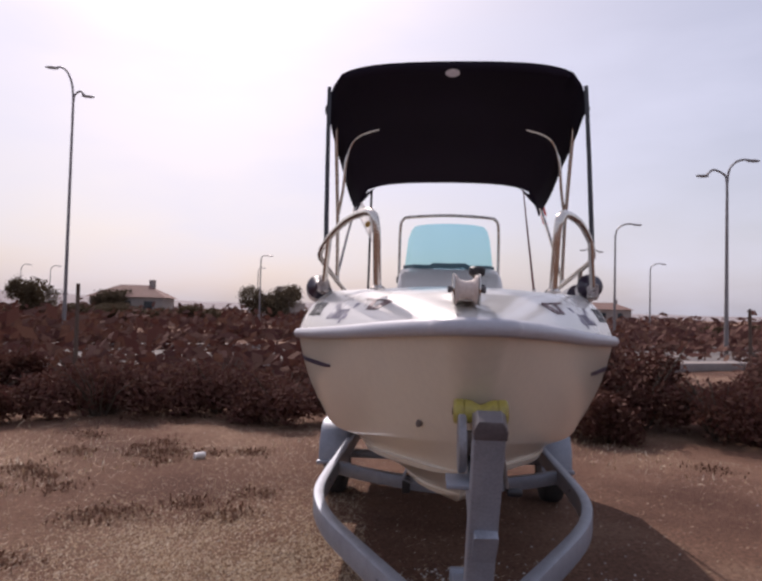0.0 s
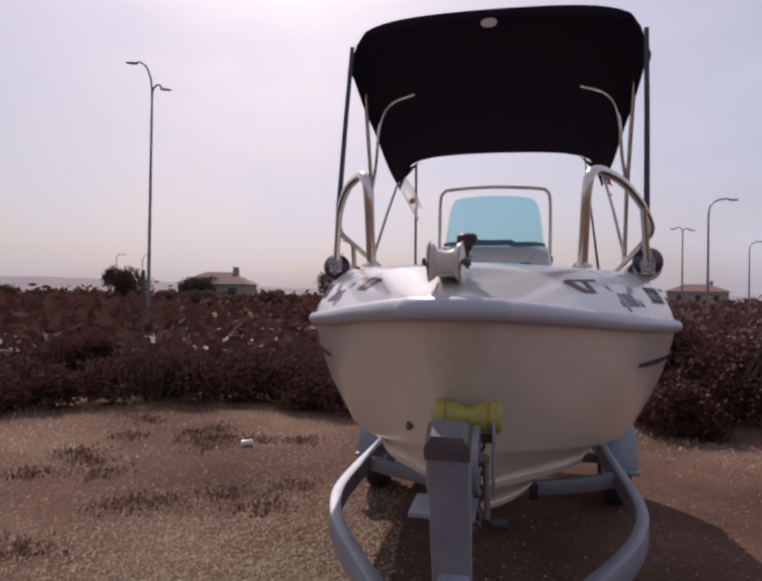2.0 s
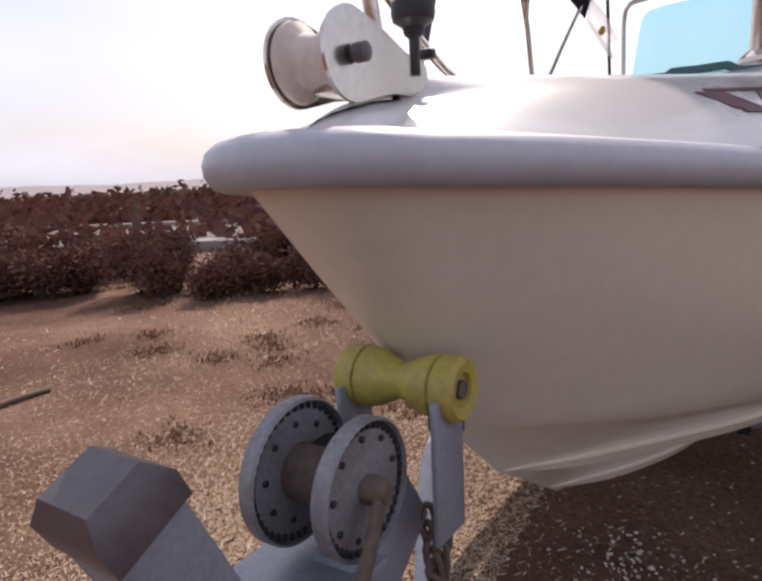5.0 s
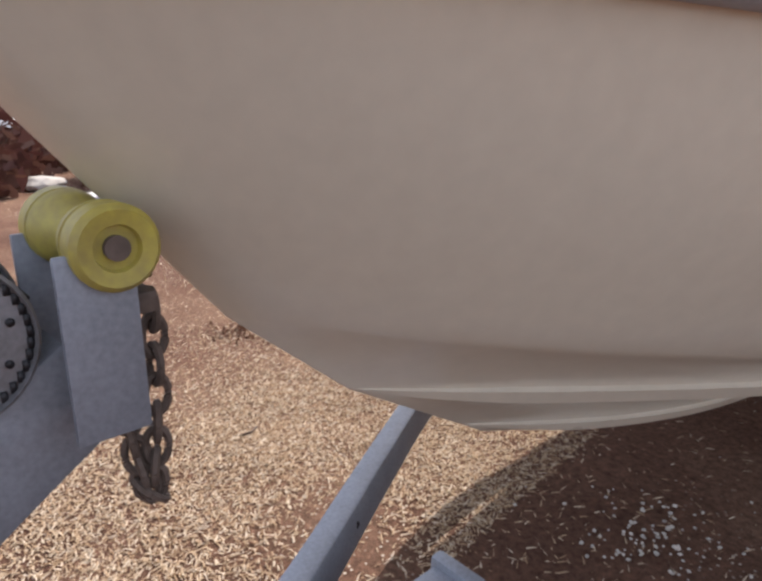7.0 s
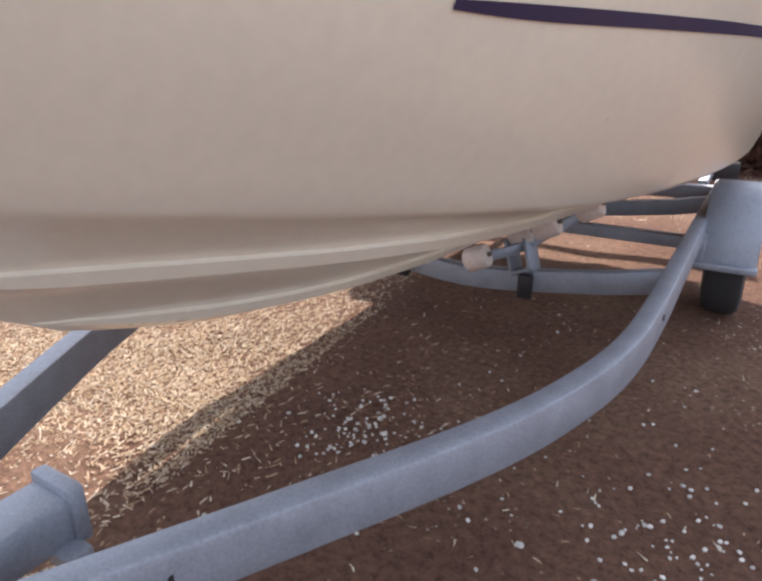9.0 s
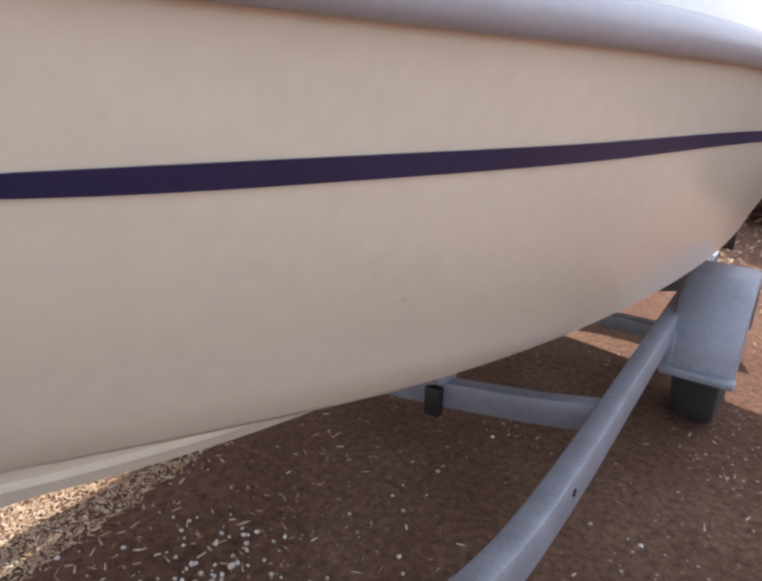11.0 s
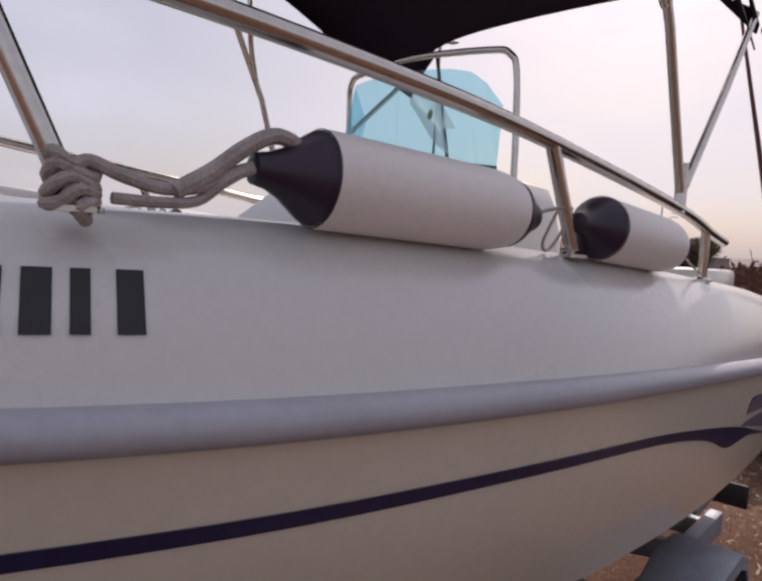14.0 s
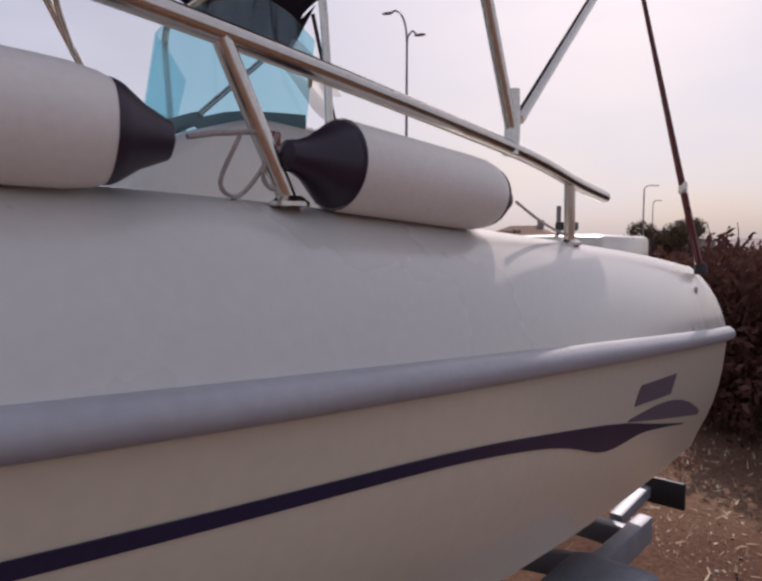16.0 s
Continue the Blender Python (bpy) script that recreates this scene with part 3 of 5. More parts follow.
# console with windscreen
console = part("console", bmesh.new(), M_DECK, boat, "white moulded steering console")
bm = bmesh.new()
levels = [(0.90, 0.35, 1.60, 2.66), (1.30, 0.35, 1.63, 2.64), (1.58, 0.345, 1.68, 2.62), (1.68, 0.34, 1.82, 2.58), (1.735, 0.33, 1.98, 2.54), (1.755, 0.28, 2.04, 2.48)]
rings = []
for z, w, y0, y1 in levels:
    ring = []
    for cx, cy, a0 in ((w - 0.07, y1 - 0.07, 0), (-w + 0.07, y1 - 0.07, 90), (-w + 0.07, y0 + 0.07, 180), (w - 0.07, y0 + 0.07, 270)):
        for k in range(5):
            a = radians(a0 + 22.5 * k)
            ring.append(bm.verts.new((cx + 0.07 * math.cos(a), cy + 0.07 * math.sin(a), z)))
    rings.append(ring)
for a, b in zip(rings, rings[1:]):
    for k in range(len(a)):
        bm.faces.new((a[k], a[(k + 1) % len(a)], b[(k + 1) % len(a)], b[k]))
bm.faces.new(rings[-1])
bm.to_mesh(console.data)
bm.free()
smooth(console.data)


def screen_pt(s, t):
    """s -1..1 across, t 0..1 up; wraps round at the sides and leans aft."""
    x = 0.315 * s * (1 - 0.07 * t)
    y = 2.0 + 0.04 * s ** 2 + 0.13 * max(0.0, abs(s) - 0.65) ** 2 / 0.1225 + 0.05 * t
    top = 2.062 - 0.02 * s ** 2 - 0.075 * max(0.0, (abs(s) - 0.82) / 0.18) ** 2
    bot = 1.735 + 0.01 * abs(s)
    return Vector((x, y, bot + (top - bot) * t))


bm = bmesh.new()
g = []
for j in range(9):
    g.append([bm.verts.new(screen_pt(-1 + i / 12, j / 8)) for i in range(25)])
for a, b in zip(g, g[1:]):
    for k in range(24):
        bm.faces.new((a[k], a[k + 1], b[k + 1], b[k]))
thicken(bm, 0.005)
ws = part("windscreen", bm, M_GLASS, console, "curved pale blue acrylic windscreen")
ws.visible_shadow = False
gasket = [screen_pt(-1 + i / 12, 0.0) + Vector((0, -0.004, 0.012 + (0.016 if abs(i - 12) < 5 else 0))) for i in range(25)]
part("screen_gasket", sweep(gasket, rrect(0.014, 0.034, 0.004)), mat("teal_gasket", (0.06, 0.13, 0.15), 0.5), console, "dark teal screen gasket")
arch = [(-0.355, 2.21, 1.66), (-0.354, 2.205, 1.85), (-0.350, 2.19, 2.05), (-0.330, 2.18, 2.105), (-0.27, 2.165, 2.122), (0.0, 2.13, 2.13), (0.27, 2.165, 2.122), (0.330, 2.18, 2.105), (0.350, 2.19, 2.05), (0.354, 2.205, 1.85), (0.355, 2.21, 1.66)]
part("screen_grab_rail", tube(arch, 0.0105), M_STEEL, console, "stainless grab rail round the screen")
for sx in (-1, 1):
    part("rail_clip", box_bm(0.352 * sx, 2.215, 1.67, 0.04, 0.06, 0.05, 0.01), M_BLACK, console)
part("warning_lamp", box_bm(0.340, 2.05, 1.70, 0.012, 0.034, 0.034, 0.004), M_LENS, console, "small dark red square lamp")
part("switch_plate", box_bm(0.19, 1.695, 1.60, 0.06, 0.016, 0.05, 0.003), M_BLACK, console, "black switch plate with pale edges")

# bimini canopy
bim = part("bimini_top", bmesh.new(), M_FABRIC, boat, "dark navy canvas bimini canopy")
bm = bmesh.new()


def canopy(s, t):
    """s across -1..1, t front 0 .. rear 1."""
    y = 1.40 + 1.66 * t
    half = 0.79 + 0.02 * math.sin(math.pi * t)
    crown = 2.985 - 0.42 * t ** 1.15
    if t < 0.12:
        crown -= 0.04 * (1 - t / 0.12) ** 2
    a = abs(s)
    drop = 0.035 * a ** 2 + 0.10 * a ** 6 + 0.15 * max(0.0, (a - 0.86) / 0.14) ** 2
    x = half * math.copysign(min(a, 0.80) + (a - 0.80 if a > 0.80 else 0) * 0.95, s)
    sag = 0.02 * math.sin(math.pi * t * 2) ** 2
    return Vector((x, y, crown - drop - sag))


g = []
for j in range(25):
    t = j / 24
    g.append([bm.verts.new(canopy(-1 + i / 16, t)) for i in range(33)])
for a, b in zip(g, g[1:]):
    for k in range(32):
        bm.faces.new((a[k], a[k + 1], b[k + 1], b[k]))
# front lip and rear flap with hanging corners
front = [bm.verts.new(canopy(-1 + i / 16, 0) + Vector((0, 0.035, -0.055 if 2 < i < 30 else -0.03))) for i in range(33)]
for k in range(32):
    bm.faces.new((g[0][k], g[0][k + 1], front[k + 1], front[k]))
thicken(bm, 0.006)
bm.to_mesh(bim.data)
bm.free()
smooth(bim.data)
for sx in (-1, 1):
    bmf = bmesh.new()
    vs = [bmf.verts.new(p) for p in ((0.79 * sx, 2.70, 2.50), (0.78 * sx, 3.065, 2.335), (0.755 * sx, 3.05, 2.43), (0.62 * sx, 3.075, 2.515), (0.79 * sx, 3.05, 2.36))]
    bmf.faces.new((vs[0], vs[4], vs[1]))
    bmf.faces.new((vs[1], vs[4], vs[2]))
    bmf.faces.new((vs[1], vs[2], vs[3]))
    thicken(bmf, 0.006)
    part("corner_flap", bmf, M_FABRIC, bim, "hanging dark canvas corner")
part("badge", lathe([(0.001, 0), (0.036, 0.001), (0.036, 0.004), (0.001, 0.005)], 24, Matrix.Translation((-0.02, 1.408, 2.875)) @ Euler((radians(0), 0, radians(-90))).to_matrix().to_4x4() @ Matrix.Diagonal((1, 1.2, 0.7, 1))), M_LOGO, bim, "small oval grey badge")
for sx in (-1, 1):
    j = Vector((0.815 * sx, 2.27, 1.70))
    bows = (
        ("front_bow", [j, Vector((0.80 * sx, 2.13, 2.08)), Vector((0.775 * sx, 1.75, 2.74))], 0.0125),
        ("rear_bow", [j + Vector((0, 0.03, 0.02)), Vector((0.80 * sx, 2.66, 2.05)), Vector((0.775 * sx, 3.05, 2.40))], 0.0125),
    )
    for nm, ps, r in bows:
        part(nm, tube(ps, r, straight=True), M_STEEL, bim)
    part("hinge_bracket", tube([j + Vector((0, 0.0, -0.055)), j + Vector((0, 0.005, 0.0)), j + Vector((0, 0.0, 0.075))], 0.016), M_STEEL, bim)
    part("strap", sweep([Vector((0.765 * sx, 1.42, 2.80)), Vector((0.71 * sx, 1.10, 2.28)), Vector((0.655 * sx, 0.80, 1.79))], rrect(0.024, 0.003, 0.001)), M_BLACK, bim, "black webbing strap")
    if sx < 0:
        part("strap", sweep([Vector((-0.655, 3.09, 2.49)), Vector((-0.68, 3.28, 1.95)), Vector((-0.705, 3.47, 1.42))], rrect(0.020, 0.004, 0.001)), M_BLACK, bim, "black webbing strap")
# long bent poles that run forward under the canopy
for sx in (-1, 1):
    part("curved_bow", tube([(0.795 * sx, 2.10, 2.12), (0.755 * sx, 2.03, 2.28), (0.733 * sx, 2.0, 2.48), (0.70 * sx, 2.0, 2.60), (0.633 * sx, 2.0, 2.67), (0.507 * sx, 2.0, 2.711)], 0.0105), M_STEEL, bim)

# stern: red pole, bench box, flagstaff
part("stern_locker", box_bm(0.06, 3.30, 1.42, 1.26, 0.44, 0.16, 0.02), M_DECK, boat, "white stern locker")
part("stern_lamp_post", tube([(0.50, 3.16, 1.49), (0.50, 3.16, 1.60)], 0.008, straight=True), M_POLE, boat)
part("stern_lamp_head", box_bm(0.53, 3.16, 1.53, 0.07, 0.04, 0.03, 0.006), M_BLACK, boat)
part("drain_fitting", lathe([(0.014, 0), (0.014, 0.004), (0.008, 0.005)], 14, Matrix.Translation((gun_pt(3.34, 0.5).x + 0.001, 3.34, gun_pt(3.34, 0.5).z))), M_STEEL, boat)

# ---- things on the boat ----
def fender(m):
    f = thing("boat_fender", "white vinyl boat fender with dark blue ends on the gunwale", "fender", "fenders along the gunwales")
    r, h = 0.066, 0.235
    body = part("body", lathe([(r * 0.97, -h * 0.76), (r, -h * 0.72), (r, h * 0.5), (r * 0.985, h * 0.66), (r * 0.92, h * 0.78), (r * 0.82, h * 0.86)], 28), M_WHITE, f)
    part("front_end", lathe([(r * 0.965, -h * 0.755), (r * 0.90, -h * 0.80), (r * 0.70, -h * 0.88), (r * 0.5, -h * 0.96), (r * 0.36, -h * 1.05), (r * 0.3, -h * 1.13), (r * 0.12, -h * 1.15)], 28), M_FEND_END, f, "dark blue moulded end")
    part("rear_end", lathe([(r * 0.87, h * 0.835), (r * 0.84, h * 0.87), (r * 0.78, h * 0.90), (r * 0.55, h * 0.99), (r * 0.34, h * 1.12), (r * 0.1, h * 1.15)], 28), M_FEND_END, f, "dark blue moulded end")
    part("seam_ring", lathe([(r * 0.975, -h * 0.765), (r * 1.0, -h * 0.755), (r * 0.985, -h * 0.745)], 28, close=False), M_FEND_END, f)
    f.matrix_basis = m
    return f


def along_axis(a, b):
    d = (Vector(b) - Vector(a))
    return Matrix.Translation((Vector(a) + Vector(b)) / 2) @ d.to_track_quat("X", "Z").to_matrix().to_4x4()


fa = fender(along_axis((0.705, 1.02, 1.600), (0.80, 1.50, 1.580)))
for a, b in (((0.812, 1.71, 1.580), (0.832, 2.19, 1.551)), ((-0.725, 1.02, 1.566), (-0.82, 1.50, 1.548)), ((-0.828, 1.71, 1.547), (-0.848, 2.19, 1.520))):
    copy_thing(fa, along_axis(a, b))


def rope(name, ctrl, r, label, per=8):
    ob = part(name, tube(ctrl, r, per, 8), M_ROPE)
    return tagged(ob, label, "rope")


for s in (1, -1):
    kn = Vector((0.664 * s, 0.80, 1.552))
    turns = []
    for k in range(34):
        a = k / 34 * math.pi * 2 * 4.2
        rr = 0.021 + 0.004 * math.sin(k * 2.3)
        turns.append(kn + Vector((rr * math.cos(a), rr * math.sin(a), -0.018 + 0.055 * k / 34 + 0.008 * math.sin(k * 1.7))))
    rope("fender_rope", [kn + Vector((0.01 * s, 0.012, -0.03))] + turns + [kn + Vector((0.03 * s, 0.04, 0.02)), kn + Vector((0.025 * s, 0.09, 0.012)), kn + Vector((0.03 * s, 0.14, 0.020)), kn + Vector((0.035 * s, 0.17, 0.038)), kn + Vector((0.042 * s, 0.20, 0.050)), kn + Vector((0.048 * s, 0.235, 0.058))], 0.0075, "grey braided rope knotted round the handrail stanchion", 4)
    rope("fender_rope", [kn + Vector((0.028 * s, 0.03, -0.004)), kn + Vector((0.032 * s, 0.08, -0.004)), kn + Vector((0.028 * s, 0.13, 0.002)), kn + Vector((0.036 * s, 0.16, 0.026)), kn + Vector((0.044 * s, 0.19, 0.044)), kn + Vector((0.05 * s, 0.24, 0.05))], 0.0065, "grey braided rope to the fender", 5)
    dz = 0.0 if s > 0 else -0.03
    rope("fender_rope", [(0.693 * s, 0.90, 1.562 + dz * 0.3), (0.697 * s, 0.945, 1.590 + dz), (0.703 * s, 0.985, 1.622 + dz), (0.709 * s, 1.02, 1.642 + dz), (0.716 * s, 1.045, 1.640 + dz), (0.722 * s, 1.058, 1.628 + dz)], 0.0105, "thick grey rope knotted over the fender's end", 5)
    rope("thin_line", [(0.80 * s, 1.545, 1.588), (0.797 * s, 1.60, 1.600), (0.80 * s, 1.66, 1.603), (0.795 * s, 1.66, 1.55), (0.80 * s, 1.68, 1.54), (0.80 * s, 1.70, 1.60), (0.812 * s, 1.73, 1.59)], 0.0035, "thin grey line looped at the stanchion")
    rope("thin_line", [(0.80 * s, 1.62, 1.60), (0.785 * s, 1.60, 1.54), (0.78 * s, 1.63, 1.525), (0.79 * s, 1.66, 1.56), (0.80 * s, 1.68, 1.61)], 0.003, "thin grey line looped at the stanchion")
    rope("thin_line", [(0.83 * s, 2.27, 1.55), (0.82 * s, 2.40, 1.515), (0.81 * s, 2.54, 1.49), (0.805 * s, 2.585, 1.50), (0.812 * s, 2.56, 1.51)], 0.003, "thin grey line tied to the aft stanchion")

# worn white flag and red pennant
def cloth(name, a, b, drop, material, label, cat, waves=2.0, amp=0.03):
    bm = bmesh.new()
    g = []
    a, b = Vector(a), Vector(b)
    for j in range(9):
        t = j / 8
        g.append([bm.verts.new(a.lerp(b, i / 8) + Vector(drop) * t + Vector((amp * math.sin(waves * 3 * i / 8 + 2 * t), amp * math.cos(waves * 4 * i / 8 + t), 0.02 * math.sin(5 * t + i))) * (0.3 + t)) for i in range(9)])
    for p, q in zip(g, g[1:]):
        for k in range(8):
            bm.faces.new((p[k], p[k + 1], q[k + 1], q[k]))
    ob = part(name, bm, material)
    return tagged(ob, label, cat)


fl_ = cloth("flag", (-0.75, 3.05, 2.41), (-0.75, 3.01, 2.24), (0.12, 0.16, -0.24), M_FLAG, "worn thin white flag hanging from the bimini pole", "flag", amp=0.02)
part("flag_emblem", lathe([(0.001, 0), (0.028, 0.001), (0.001, 0.002)], 10, Matrix.Translation((-0.685, 3.10, 2.20)) @ Euler((0, 0, radians(70))).to_matrix().to_4x4()), mat("ochre_print", (0.45, 0.28, 0.08), 0.8), fl_, "faded ochre emblem")
cloth("pennant", (0.80, 3.12, 2.44), (0.79, 3.08, 2.34), (0.05, 0.06, -0.12), M_RED, "red cloth pennant hanging at the canopy's rear corner", "flag", amp=0.02)
rod = thing("fishing_rod", "dark red tapered pole standing at the stern corner", "pole", at=(0.86, 3.53, 1.375))
part("rod_blank", sweep([Vector((0, 0, 0)), Vector((-0.07, -0.105, 0.42)), Vector((-0.15, -0.23, 0.91)), Vector((-0.22, -0.35, 1.35))], lambda i: circle((0.013, 0.0105, 0.007, 0.004)[i], 8)), M_REDDARK, rod)
part("rod_joint", lathe([(0.013, -0.02), (0.015, 0), (0.013, 0.02)], 10, Matrix.Translation((-0.048, -0.072, 0.29)) @ Euler((0, radians(-90), 0)).to_matrix().to_4x4()), M_STEEL, rod)
part("rod_socket", lathe([(0.022, 0), (0.022, 0.03), (0.016, 0.04)], 12, Matrix.Translation((0.0, 0.0, -0.01)) @ Euler((0, radians(-90), 0)).to_matrix().to_4x4()), M_BLACK, rod)

# ---- trailer ----
trailer = thing("boat_trailer", "galvanised steel boat trailer with yellow bow roller and mudguards", "trailer")
TOP = 0.50


def box_tube(ctrl, w, h, per=6, straight=False):
    return sweep([Vector(p) for p in ctrl] if straight else spline(ctrl, per), rrect(w, h, 0.008))


part("drawbar", box_tube([(0.02, -2.6, 0.4505), (0.02, -1.4, 0.4505), (0.02, 0.02, 0.4505)], 0.09, 0.087, straight=True), M_GALV, trailer)
cap = part("drawbar_cap", box_bm(0.02, 0.03, 0.455, 0.108, 0.03, 0.108, 0.008), M_GALV, trailer, "grey end cap")
part("cap_lug", box_bm(0.075, 0.0, 0.40, 0.06, 0.05, 0.03, 0.01), M_GALV, cap)
for s in (1, -1):
    ctrl = [(0.03 * s, -0.44, 0.45), (0.17 * s, -0.16, 0.45), (0.37 * s, 0.20, 0.45), (0.545 * s, 0.53, 0.448), (0.64 * s, 0.78, 0.445), (0.698 * s, 1.05, 0.442), (0.714 * s, 1.4, 0.438), (0.712 * s, 2.0, 0.43), (0.71 * s, 2.9, 0.42), (0.71 * s, 3.5, 0.41)]
    ctrl = [(x, y, z + (0.0 if s > 0 else -0.003)) for x, y, z in ctrl]
    arm = part("side_arm", box_tube(ctrl, 0.055, 0.10, 7), M_GALV, trailer, "bent galvanised side arm")
    # solid black pins stand for the shade inside the bolt holes
    for y_, z_ in ((0.02, 0.452), (1.35, 0.45)):
        x_ = table([(-0.44, 0.03), (-0.16, 0.17), (0.2, 0.37), (0.53, 0.545), (1.05, 0.698), (1.4, 0.714)], y_)
        part("bolt_hole", lathe([(0.009, -0.03), (0.009, 0.031)], 10, Matrix.Translation((x_ * s, y_, z_))), M_BLACK, arm)
# cross members, keel roller cradles
for y_, z_ in ((1.70, 0.39), (3.1, 0.36)):
    xs = [(-0.69, y_ + 0.02, z_ + 0.04), (-0.45, y_, z_), (0, y_ - 0.03, z_ - 0.04), (0.45, y_, z_), (0.69, y_ + 0.02, z_ + 0.04)]
    part("cross_member", box_tube(xs, 0.05, 0.08), M_GALV, trailer)
part("axle", box_tube([(-0.80, 2.72, 0.30), (0.80, 2.72, 0.30)], 0.06, 0.06, straight=True), M_GALV, trailer)


def cradle(x, y, z, tilt):
    bmk = box_bm(0, 0, 0.03, 0.012, 0.10, 0.13, 0.003)
    box_bm(0.07, 0, 0.03, 0.012, 0.10, 0.13, 0.003, bmk)
    box_bm(0.035, 0, -0.03, 0.082, 0.10, 0.012, 0.003, bmk)
    c = part("roller_bracket", bmk, M_GALV, trailer)
    c.matrix_basis = Matrix.Translation((x, y, z)) @ Euler((radians(-20), radians(tilt), 0)).to_matrix().to_4x4()
    return c


for s in (1, -1):
    cradle(0.23 * s - 0.035, 1.68, 0.41, -22 * s)
    part("u_bolt", box_bm(0.25 * s, 1.64, 0.355, 0.05, 0.03, 0.09, 0.006), M_BLACK, trailer)
    part("rocker_arm", box_tube([(0.09 * s, 1.58, 0.45), (0.22 * s, 1.68, 0.49), (0.36 * s, 1.83, 0.58)], 0.02, 0.04), M_GALV, trailer)
    for x_, y_, z_ in ((0.105, 1.54, 0.466), (0.315, 1.62, 0.590), (0.20, 1.70, 0.530), (0.43, 1.70, 0.650)):
        tl = Matrix.Translation((x_ * s, y_, z_)) @ Euler((0, radians(-26 * s), 0)).to_matrix().to_4x4()
        ro = part("keel_roller", lathe([(0.012, -0.042), (0.038, -0.040), (0.043, -0.032), (0.043, 0.032), (0.038, 0.040), (0.012, 0.042)], 18, tl), M_ROLLER, trailer, "pinkish white rubber keel roller")
        part("roller_pin", lathe([(0.008, -0.055), (0.008, 0.055)], 8, tl), M_RUST, ro)

# winch post, cap and stand
part("winch_post", sweep([Vector((0.012, -0.52, 0.47)), Vector((0.014, -0.665, 0.78)), Vector((0.016, -0.855, 1.178))], rrect(0.072, 0.060, 0.006)), M_GALV, trailer, "upright square winch post")
bm = bmesh.new()
AX, UPV = Vector((0, 0.89, 0.456)), Vector((0, -0.456, 0.89))


def cap_ring(half_x, half_y, up):
    c = Vector((0.016, -0.855, 1.178)) + UPV * up
    return [bm.verts.new(c + Vector((sx * half_x, 0, 0)) + AX * sy * half_y) for sx, sy in ((-1, -1), (1, -1), (1, 1), (-1, 1))]


low, mid, top = cap_ring(0.038, 0.033, -0.012), cap_ring(0.0385, 0.0335, 0.012), cap_ring(0.027, 0.022, 0.030)
for a, b in ((low, mid), (mid, top)):
    for k in range(4):
        bm.faces.new((a[k], a[(k + 1) % 4], b[(k + 1) % 4], b[k]))
bm.faces.new(top)
bm.faces.new(low[::-1])
part("post_cap", bm, M_CAP, trailer, "worn dark plastic post cap")
part("stand_arm", box_tube([(0.02, -0.75, 0.86), (0.015, -0.63, 0.95), (0.01, -0.51, 1.03)], 0.06, 0.10), M_GALV, trailer)
for sx in (-0.036, 0.084):
    part("roller_plate", box_bm(sx, -0.515, 1.075, 0.007, 0.062, 0.16, 0.002), M_GALV, trailer, "flat steel roller plate")
RL = Matrix.Translation((0.024, -0.50, 1.158)) @ Matrix.Diagonal((0.74, 0.69, 0.69, 1))
bowr = part("bow_roller", lathe([(0.018, -0.105), (0.045, -0.103), (0.052, -0.095), (0.052, -0.068), (0.047, -0.066), (0.047, -0.063), (0.052, -0.061), (0.046, -0.035), (0.030, -0.005), (0.030, 0.005), (0.046, 0.035), (0.052, 0.061), (0.047, 0.063), (0.047, 0.066), (0.052, 0.068), (0.052, 0.095), (0.045, 0.103), (0.028, 0.100), (0.026, 0.092), (0.018, 0.092)], 28, RL), M_YELLOW, trailer, "yellow rubber bow roller")
part("roller_hub", lathe([(0.015, -0.108), (0.015, 0.1)], 16, RL), M_RUST, bowr, "dark steel hub")
# winch with drum, toothed wheel and crank
W = Matrix.Translation((0.008, -0.622, 1.092))
winch = part("winch_drum", lathe([(0.03, -0.05), (0.03, 0.03)], 18, W), M_RUST, trailer, "grey hand winch")
for x_, r_ in ((-0.052, 0.076), (0.030, 0.069)):
    wheel_ = part("winch_wheel", lathe([(r_ * 0.25, x_), (r_ * 0.96, x_), (r_, x_ + 0.003), (r_, x_ + 0.017), (r_ * 0.96, x_ + 0.02), (r_ * 0.93, x_ + 0.012), (r_ * 0.7, x_ + 0.012), (r_ * 0.25, x_ + 0.014)], 40, W), M_WINCH, winch, "perforated grey winch wheel")
    # black blocks and discs stand for the shaded slots and holes
    bmh = bmesh.new()
    for k in range(40):
        a = 2 * math.pi * k / 40
        box_bm(x_ + 0.013, r_ * 0.90 * math.cos(a), r_ * 0.90 * math.sin(a), 0.003, 0.005, 0.009, 0, bmh, W)
    for k in range(9):
        a = 2 * math.pi * k / 9 + 0.2
        lathe([(0.0035, x_ + 0.010), (0.0035, x_ + 0.0145)], 8, W @ Matrix.Translation((0, 0.05 * math.cos(a), 0.05 * math.sin(a))), bmh)
    part("slot_ring", bmh, M_BLACK, wheel_)
part("winch_frame", box_bm(-0.01, -0.655, 1.0, 0.13, 0.12, 0.012, 0.003), M_GALV, winch)
part("crank_boss", lathe([(0.014, 0.04), (0.014, 0.062), (0.009, 0.07)], 12, W), M_RUST, winch)
part("crank_arm", box_tube([(0.07, -0.622, 1.092), (0.074, -0.657, 1.042), (0.078, -0.692, 0.992)], 0.012, 0.022), M_RUST, winch, "rusty crank arm")
